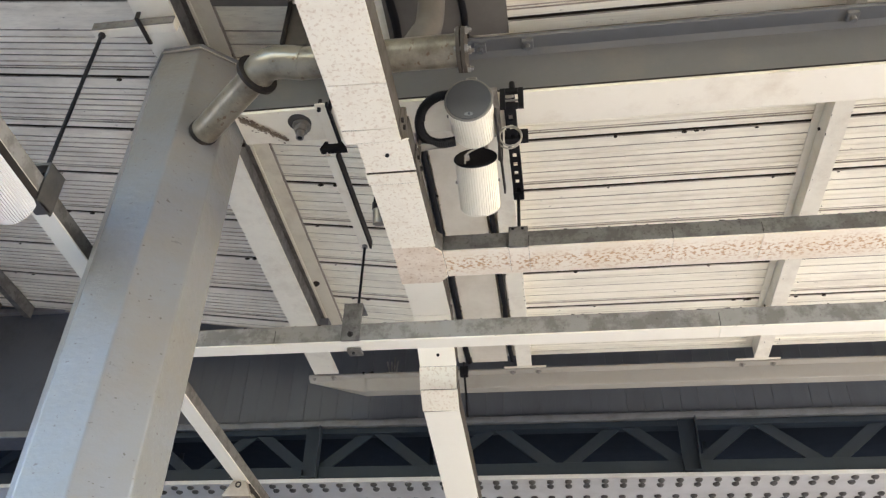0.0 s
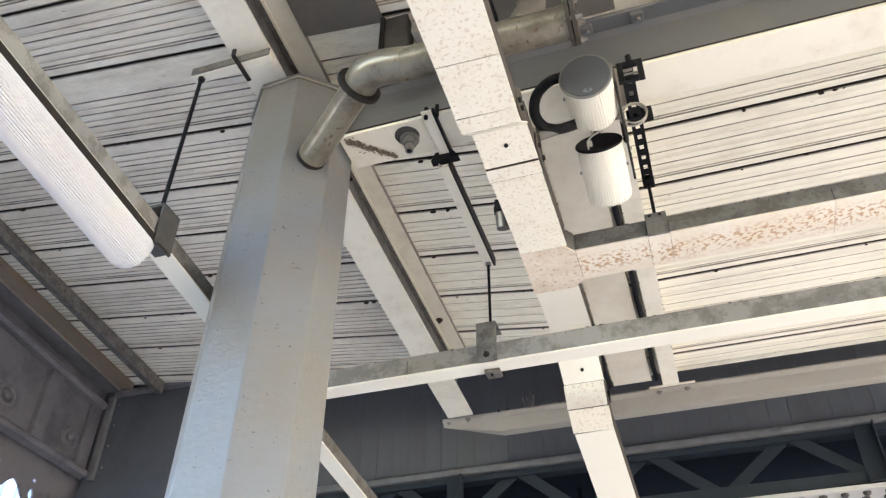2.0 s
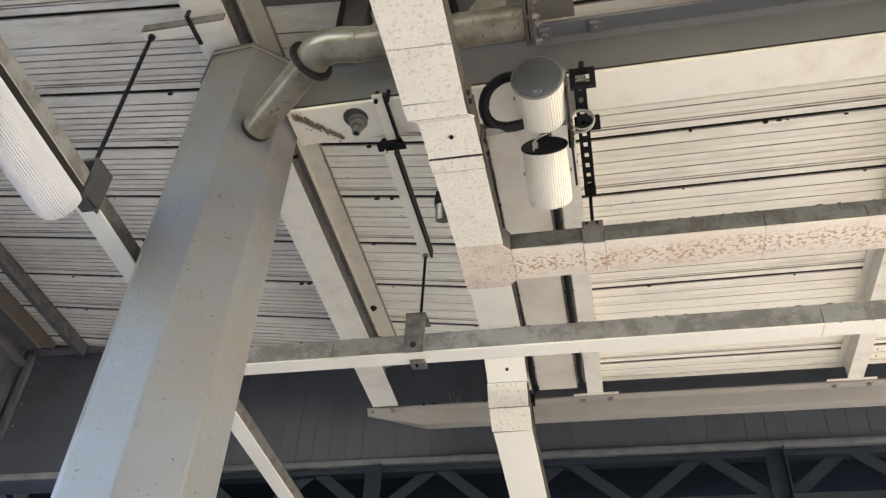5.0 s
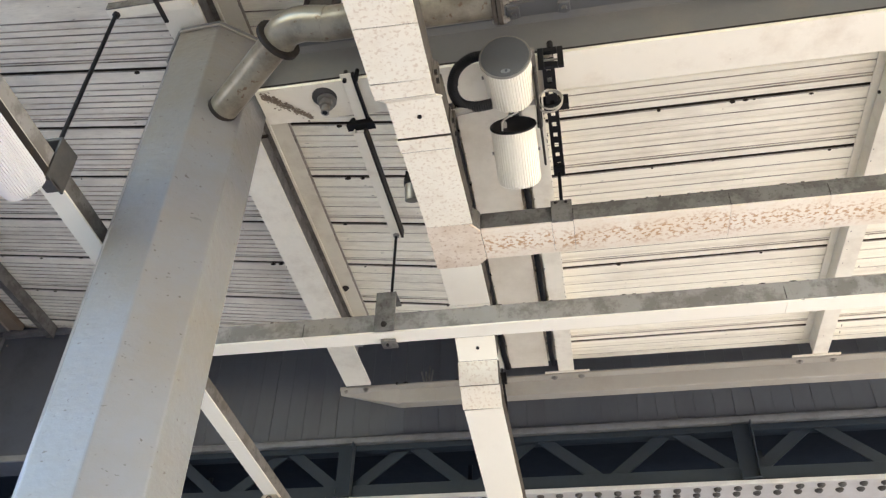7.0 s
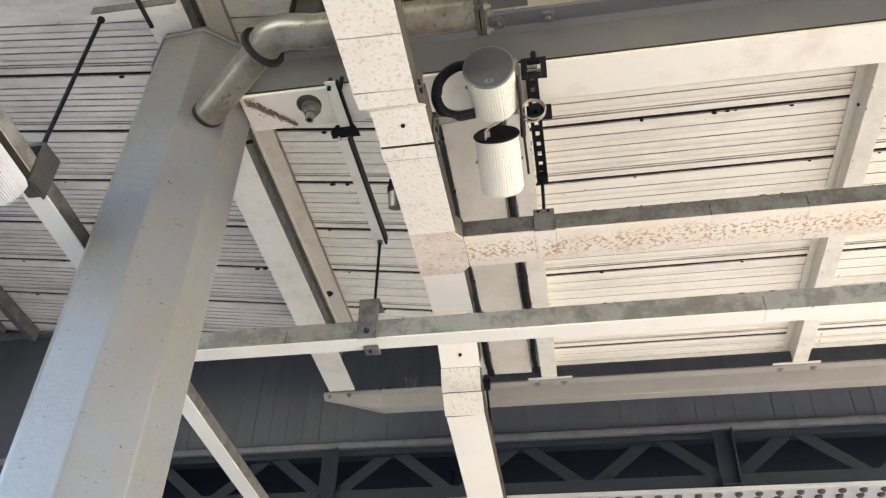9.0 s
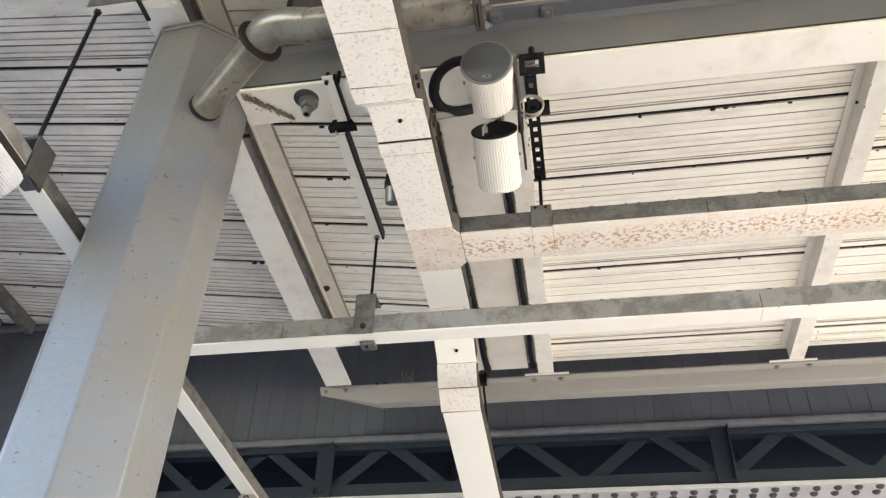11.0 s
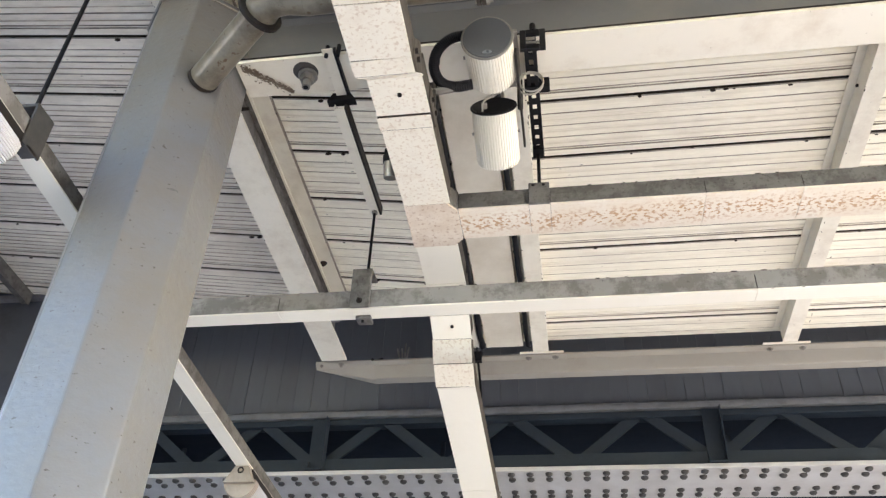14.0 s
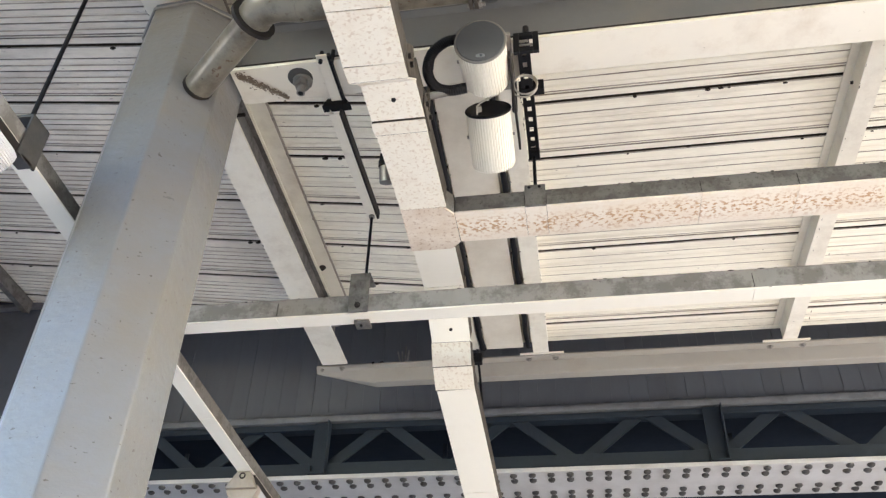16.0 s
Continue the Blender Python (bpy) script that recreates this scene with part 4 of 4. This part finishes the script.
bm = boxed(-1.735, -1.40, 1.996, 2.036, 4.150, 4.190, 0.003)
part("arm", bm, M_CREAM, h3)
# thin grey face added on the arm's near side to darken it as shade
part("arm_cheek", boxed(-1.733, -1.40, 1.990, 1.996, 4.152, 4.191, 0.002), M_GALV, h3, "near face of the arm, darkened for shade")
bm = boxed(-1.534, -1.518, 1.948, 2.078, 4.140, 4.1495, 0.002)
box(bm, -1.534, -1.518, 1.948, 1.956, 4.140, 4.180, 0.002)
part("arm_clip", bm, M_DARKIRON, h3)
part("nut", cyl(bmesh.new(), (-1.700, 2.016, 4.151), (-1.700, 2.016, 4.138), 0.014, 6), M_DARKIRON, h3)
part("rod", rod(bmesh.new(), (-1.700, 2.014, 4.15), (-1.692, 1.998, 3.40), 0.0075), M_BLACK, h3, "dark threaded rod")
bm = boxed(-1.652, -1.644, 1.955, 2.045, 3.275, 3.435, 0.002)
box(bm, -1.735, -1.644, 1.955, 2.045, 3.425, 3.437, 0.003)
box(bm, -1.690, -1.644, 1.972, 2.03, 3.272, 3.288, 0.003)
part("saddle", bm, M_RIVET, h3)

# ---- loudspeakers ----
def loudspeaker(mouth, tip, length, label, front, radius=0.081):
    """mouth: the centre of the end that faces the platform's near side; tip: degrees by which the barrel falls away from it."""
    s = thing("loudspeaker", mouth, label, "loudspeaker", "twin loudspeakers")
    m = Matrix.Translation(mouth) @ pose(0, 0, 0, -90 + tip, 0, 0)     # local z runs along the barrel, away
    n, R = 48, radius
    prof = []
    for k in range(n):
        a0 = 2 * math.pi * k / n
        w = 2 * math.pi / n
        for f, r in ((0.08, R * 0.965), (0.22, R), (0.84, R), (0.96, R * 0.965)):
            prof.append((r * math.cos(a0 + w * f), r * math.sin(a0 + w * f)))
    bm = bmesh.new()
    lo, hi = (0.004, length - 0.008)
    rings = []
    for z, sc in ((lo, 0.985), (lo + 0.004, 1.0), (hi - 0.01, 1.0), (hi, 0.95)):
        rings.append([bm.verts.new((x * sc, y * sc, z)) for x, y in prof])
    for u, v in zip(rings, rings[1:]):
        for i in range(len(prof)):
            bm.faces.new((u[i], u[(i + 1) % len(prof)], v[(i + 1) % len(prof)], v[i]))
    bm.faces.new(rings[-1])
    bm.faces.new(rings[0])
    bmesh.ops.transform(bm, matrix=m, verts=bm.verts)
    part("barrel", bm, M_SPEAKER, s, "ivory fluted barrel")
    bm = bmesh.new()
    tube(bm, [(R * 1.0 * math.cos(a), R * 1.0 * math.sin(a), 0.004) for a in [2 * math.pi * i / 40 for i in range(41)]], 0.0045, 8)
    bmesh.ops.transform(bm, matrix=m, verts=bm.verts)
    part("rim", bm, M_STEEL if front else M_BLACK, s, "", True)
    bm = bmesh.new()
    if front:
        for r0, z in ((R * 0.99, 0.0),):
            cyl(bm, (0, 0, 0.004), (0, 0, -0.003), r0, 48, R * 0.95)
        bmesh.ops.transform(bm, matrix=m, verts=bm.verts)
        part("grille", bm, M_GRILLE, s, "dark fine mesh grille")
        bm = bmesh.new()
        cyl(bm, (-0.0, 0, 0), (0, 0, -0.004), 0.5, 20)
        bmesh.ops.transform(bm, matrix=m @ Matrix.Translation((0, 0.060, -0.002)) @ Matrix.Diagonal((0.030, 0.015, 1, 1)), verts=bm.verts)
        badge = part("badge", bm, M_BADGE, s, "small oval silver badge")
        bm = bmesh.new()
        cyl(bm, (0, 0, 0), (0, 0, -0.002), 0.0045, 12)
        bmesh.ops.transform(bm, matrix=m @ Matrix.Translation((0.002, 0.060, -0.006)), verts=bm.verts)
        part("badge_mark", bm, M_BADGEDARK, badge)
    else:
        cyl(bm, (0, 0, 0.003), (0, 0, 0.0), R * 0.95, 40)
        bmesh.ops.transform(bm, matrix=m, verts=bm.verts)
        part("rear_cap", bm, M_BLACK, s, "black rear cap")
        bm = bmesh.new()
        cyl(bm, (-0.030, 0.022, 0.002), (-0.030, 0.022, -0.020), 0.010, 14)
        bmesh.ops.transform(bm, matrix=m, verts=bm.verts)
        part("cable_gland", bm, M_CABLE, s, "pale grey cable gland", True)
    for sx in (-1, 1):
        bm = bmesh.new()
        cyl(bm, (sx * R * 0.93, 0.0, length * 0.45), (sx * (R + 0.007), 0.0, length * 0.45), 0.006, 10)
        bmesh.ops.transform(bm, matrix=m, verts=bm.verts)
        part("side_screw", bm, M_STEEL, s)
    return s, m


s1, m1 = loudspeaker((-0.264, 2.090, 3.713), 12, 0.212, "ivory fluted loudspeaker with dark mesh grille", True)
s2, m2 = loudspeaker((-0.274, 2.400, 3.724), -24, 0.225, "ivory fluted loudspeaker seen from its black rear cap", False, 0.078)
# mounting bracket behind the loudspeakers
br = thing("speaker_bracket", (-0.18, 2.3, 3.85), "grey steel bracket carrying both loudspeakers off the girder", "bracket")
bm = bmesh.new()
box(bm, -0.182, -0.174, 2.16, 2.60, 3.70, 3.735, 0.002)
part("side_bar", bm, M_DARKIRON, br)
bm = bmesh.new()
box(bm, -0.288, -0.248, 2.19, 2.215, 3.80, 3.93, 0.003)
box(bm, -0.29, -0.175, 2.20, 2.45, 3.862, 3.879, 0.003)
part("girder_plate", bm, M_GALVPALE, br)
bm = bmesh.new()
tube(bm, [(-0.181, 2.42, 3.72), (-0.181, 2.42, 3.87)], 0.01, 10)
part("drop_post", bm, M_DARKIRON, br)

# black ribbed flexible conduit loop
loop = thing("flexible_conduit", (-0.40, 2.15, 3.75), "black ribbed flexible conduit loop into the loudspeaker", "conduit")
pts = curve_points([(-0.325, 2.15, 3.805), (-0.385, 2.15, 3.80), (-0.435, 2.165, 3.765), (-0.452, 2.19, 3.71), (-0.432, 2.215, 3.665), (-0.385, 2.225, 3.645), (-0.325, 2.225, 3.65)], 18)
part("hose", tube(bmesh.new(), pts, 0.0185, 14, 0.09), M_BLACK, loop)
part("end_fitting", cyl(bmesh.new(), (-0.458, 2.232, 3.635), (-0.385, 2.228, 3.642), 0.014, 12), M_STEEL, loop)

# coiled signal cable, two turns, and its tail to the lower loudspeaker
coil = thing("coiled_cable", (-0.15, 2.35, 3.76), "thin pale cable coiled beside the loudspeakers", "cable")
turns = [(-0.205, 2.37, 3.86), (-0.19, 2.36, 3.82)]
for k in range(33):
    a = 2.6 - 2 * math.pi * k / 15
    r = 0.046 - 0.004 * (k // 15)
    turns.append((-0.146 + r * math.cos(a) + 0.0004 * k, 2.35 - 0.0006 * k, 3.760 + 1.2 * r * math.sin(a)))
part("wire", tube(bmesh.new(), curve_points(turns, 4), 0.0032, 8), M_CABLE, coil, "", True)
link = thing("link_cable", (-0.3, 2.36, 3.72), "thin pale cable linking the two loudspeakers", "cable")
part("wire", tube(bmesh.new(), curve_points([(-0.309, 2.375, 3.672), (-0.302, 2.352, 3.698), (-0.256, 2.350, 3.727), (-0.225, 2.35, 3.752), (-0.196, 2.35, 3.788), (-0.172, 2.35, 3.802)], 6), 0.0032, 8), M_CABLE, link, "", True)

# pipe hanger block and packing board over the rainwater pipe
hang = thing("pipe_hanger", (-0.95, 2.12, 4.1), "grey sooty hanger block above the rainwater pipe", "hanger")
part("block", boxed(-0.985, -0.895, 2.11, 2.19, 4.10, 4.35, 0.004), M_RIVET, hang)
part("side_cheek", boxed(-1.000, -0.985, 2.095, 2.20, 4.10, 4.35, 0.003), M_DARKIRON, hang)
pack = thing("packing_board", (-0.77, 2.16, 4.3), "pale grey packing board beside the hanger block", "board")
part("board", boxed(-0.88, -0.65, 2.12, 2.21, 4.235, 4.315, 0.003), M_CHANNEL, pack)
# flat board, darker than the sheets around it
pack = thing("packing_board", (-1.17, 1.95, 4.4), "grey-brown packing board under the sheets", "board")
part("board", lifted(slant(bmesh.new(), -1.338, -1.002, 1.55, 2.118, lambda y: roof_z(y) - 0.035, lambda y: roof_z(y) - 0.0035)), M_GREYBOARD, pack)

# scratch on the column
part("scratch", tube(bmesh.new(), [(-1.3265, 2.1355, 2.6925), (-1.309, 2.1505, 2.6895), (-1.291, 2.1665, 2.6885), (-1.258, 2.1960, 2.6850)], 0.001, 6), M_RIVET, column, "dark scratch")

# thin cable at the end of the cover board, and old nest stems on the eaves channel
drop_c = thing("cable", (-0.59, 4.71, 3.9), "thin black cable hanging at the cover board end", "cable")
part("sheath", tube(bmesh.new(), curve_points([(-0.60, 4.68, 4.05), (-0.598, 4.715, 3.98), (-0.585, 4.72, 3.85), (-0.575, 4.72, 3.70)], 5), 0.007, 8), M_BLACK, drop_c)
part("box", boxed(-0.625, -0.575, 4.69, 4.735, 3.97, 4.03, 0.004), M_BLACK, drop_c)
spike = thing("bird_spike", (-1.08, 4.86, 4.04), "small broken bird spike on the eaves channel", "spike")
part("base", boxed(-1.12, -1.04, 4.84, 4.88, 4.025, 4.04), M_STEEL, spike)
for dx, dz, dy in ((-0.05, 0.13, 0.0), (0.0, 0.17, 0.01), (0.03, 0.12, -0.03), (-0.03, 0.15, 0.04)):
    part("wire", cyl(bmesh.new(), (-1.08 + dx * 0.3, 4.86, 4.035), (-1.08 + dx, 4.86 + dy, 4.035 + dz), 0.0055, 6), M_GALVPALE, spike)
bm = bmesh.new()
rng = random.Random(4)
for i in range(46):
    x = rng.uniform(-1.4, -0.62)
    bmesh.ops.create_icosphere(bm, subdivisions=1, radius=rng.uniform(0.006, 0.016), matrix=Matrix.Translation((x, 4.80 + rng.uniform(-0.03, 0.03), 4.04 + rng.uniform(-0.002, 0.008))))
tagged(part("debris", bm, M_DARKIRON), "dark leaf litter and dirt on the eaves channel", "debris", kind="stuff")

# cobweb knots and soot lumps along the sheet joints
bm = bmesh.new()
for x0, x1, phase, y1 in ((-3.6, -1.62, 2.868, 4.5), (-1.33, -0.66, 2.868, 4.3), (-0.16, 1.14, 2.930, 4.6), (1.28, 2.5, 2.917, 4.6)):
    k = -1
    while phase + k * PITCH < y1:
        yj = phase + k * PITCH
        for i in range(rng.randint(2, 7)):
            x = rng.uniform(x0, x1)
            r = rng.choice((0.004, 0.005, 0.006, 0.009))
            m = Matrix.Translation((x, yj + rng.uniform(-0.004, 0.014), roof_at(x, yj) - 0.003)) @ Matrix.Diagonal((rng.uniform(1, 2.6), 1, 0.8, 1))
            bmesh.ops.create_icosphere(bm, subdivisions=1, radius=r, matrix=m)
        k += 1
for xe, z_of in ((-1.582, raft_z), (-1.350, lambda y: roof_at(-1.35, y) - 0.014), (-0.545, lambda y: raft_z(y) + 0.012), (-0.270, raft_z), (-0.178, raft_z), (1.188, raft_z), (1.270, raft_z)):
    for i in range(24):
        y = rng.uniform(1.6, 4.6)
        m = Matrix.Translation((xe + rng.uniform(-0.003, 0.003), y, z_of(y))) @ Matrix.Diagonal((0.8, rng.uniform(1, 5), 0.7, 1))
        bmesh.ops.create_icosphere(bm, subdivisions=1, radius=rng.choice((0.0015, 0.002, 0.003)), matrix=m)
for ye, ze in ((2.99, 3.37), (2.99, 3.287), (2.706, 3.591), (2.881, 3.516)):
    for i in range(34):
        x = rng.uniform(-0.4, 2.4) if ye != 2.99 else rng.uniform(-1.6, 2.4)
        m = Matrix.Translation((x, ye, ze)) @ Matrix.Diagonal((rng.uniform(1, 5), 0.7, 0.8, 1))
        bmesh.ops.create_icosphere(bm, subdivisions=1, radius=rng.choice((0.0015, 0.002, 0.003)), matrix=m)
tagged(part("soot_lumps", bm, M_JOINT), "black soot and cobweb lumps along joints and edges", "dirt", kind="stuff")

# small round fitting beside the trunking
knob = thing("round_fitting", (-0.70, 2.62, 3.62), "small grey round fitting on the trunking side", "fitting")
part("body", cyl(bmesh.new(), (-0.652, 2.505, 3.585), (-0.652, 2.525, 3.53), 0.026, 20), M_STEEL, knob, "", True)
part("collar", cyl(bmesh.new(), (-0.652, 2.50, 3.61), (-0.652, 2.505, 3.585), 0.029, 20), M_BLACK, knob, "black collar", True)
part("arm", boxed(-0.672, -0.62, 2.475, 2.505, 3.60, 3.63, 0.003), M_BLACK, knob)

# rail and strips near the side fascia
rail = thing("roof_rail", (-3.68, 3.0, 4.6), "dark flat steel rail under the sheets near the side fascia", "rail")
part("bar", lifted(slant(bmesh.new(), -3.71, -3.66, 0.16, 4.625, lambda y: roof_z(y) - 0.09, lambda y: roof_z(y) - 0.003)), M_GALV, rail)
part("side_leg", lifted(slant(bmesh.new(), -3.66, -3.652, 0.16, 4.625, lambda y: roof_z(y) - 0.095, lambda y: roof_z(y) - 0.003)), M_GALV, rail)
strip = thing("edge_strip", (-4.0, 3.0, 4.7), "soiled brown edge strip where sheets meet the fascia", "strip")
part("strip", lifted(slant(bmesh.new(), -4.025, -3.915, 0.16, 4.625, lambda y: roof_z(y) - 0.045, lambda y: roof_z(y) - 0.003)), M_SCRAPE, strip)
part("lip", lifted(slant(bmesh.new(), -4.036, -4.025, 0.16, 4.625, lambda y: roof_z(y) - 0.055, lambda y: roof_z(y) - 0.003)), M_DULL, strip)

# ---- boards of the back wall and rivets of the flange, last ----
BW = 0.118
mesh = None
k = 0
x = -3.35
while x < 5.5:
    if mesh is None:
        bm = boxed(0.0009, BW - 0.0009, 5.325, 5.345, 3.958, 4.94)
        first = part("board", bm, M_BOARD, wall_back)
        mesh = first.data
        first.location.x = x
    else:
        o = new("board", mesh)
        o.parent = wall_back
        o.location = (x, 0.0015 * ((k * 7) % 4), 0)
    x += BW
    k += 1

bm = bmesh.new()
bmesh.ops.create_cone(bm, cap_ends=True, segments=10, radius1=0.023, radius2=0.023, depth=0.010, matrix=Matrix.Translation((0, 0, -0.004)))
bmesh.ops.create_cone(bm, cap_ends=True, segments=10, radius1=0.014, radius2=0.022, depth=0.008, matrix=Matrix.Translation((0, 0, -0.014)))
first = part("rivet", bm, M_RIVET, flange)
first.location = (-2.9935, 5.30, 3.50)
for i in range(57):
    for j, yr in enumerate((5.30, 5.385, 5.605, 5.69)):
        if i == 0 and j == 0:
            continue
        o = new("rivet", first.data)
        o.parent = flange
        o.location = (-2.9935 + i * 0.1155, yr, 3.50)

# blue sheeting in the open beyond the side fascia
blue = thing("blue_sheeting", (-5.6, 6.0, 0.0), "pale blue ribbed sheeting standing in the open beyond the fascia", "sheeting")
bm = bmesh.new()
prof = []
for i in range(60):
    y = 3.3 + i * 0.15
    prof += [(-5.6, y), (-5.6, y + 0.1), (-5.57, y + 0.11), (-5.57, y + 0.14)]
prof += [(-5.64, 12.3), (-5.64, 3.3)]
extrude(bm, prof, 0.0, 5.3, "z")
part("sheet", bm, M_BLUE, blue)
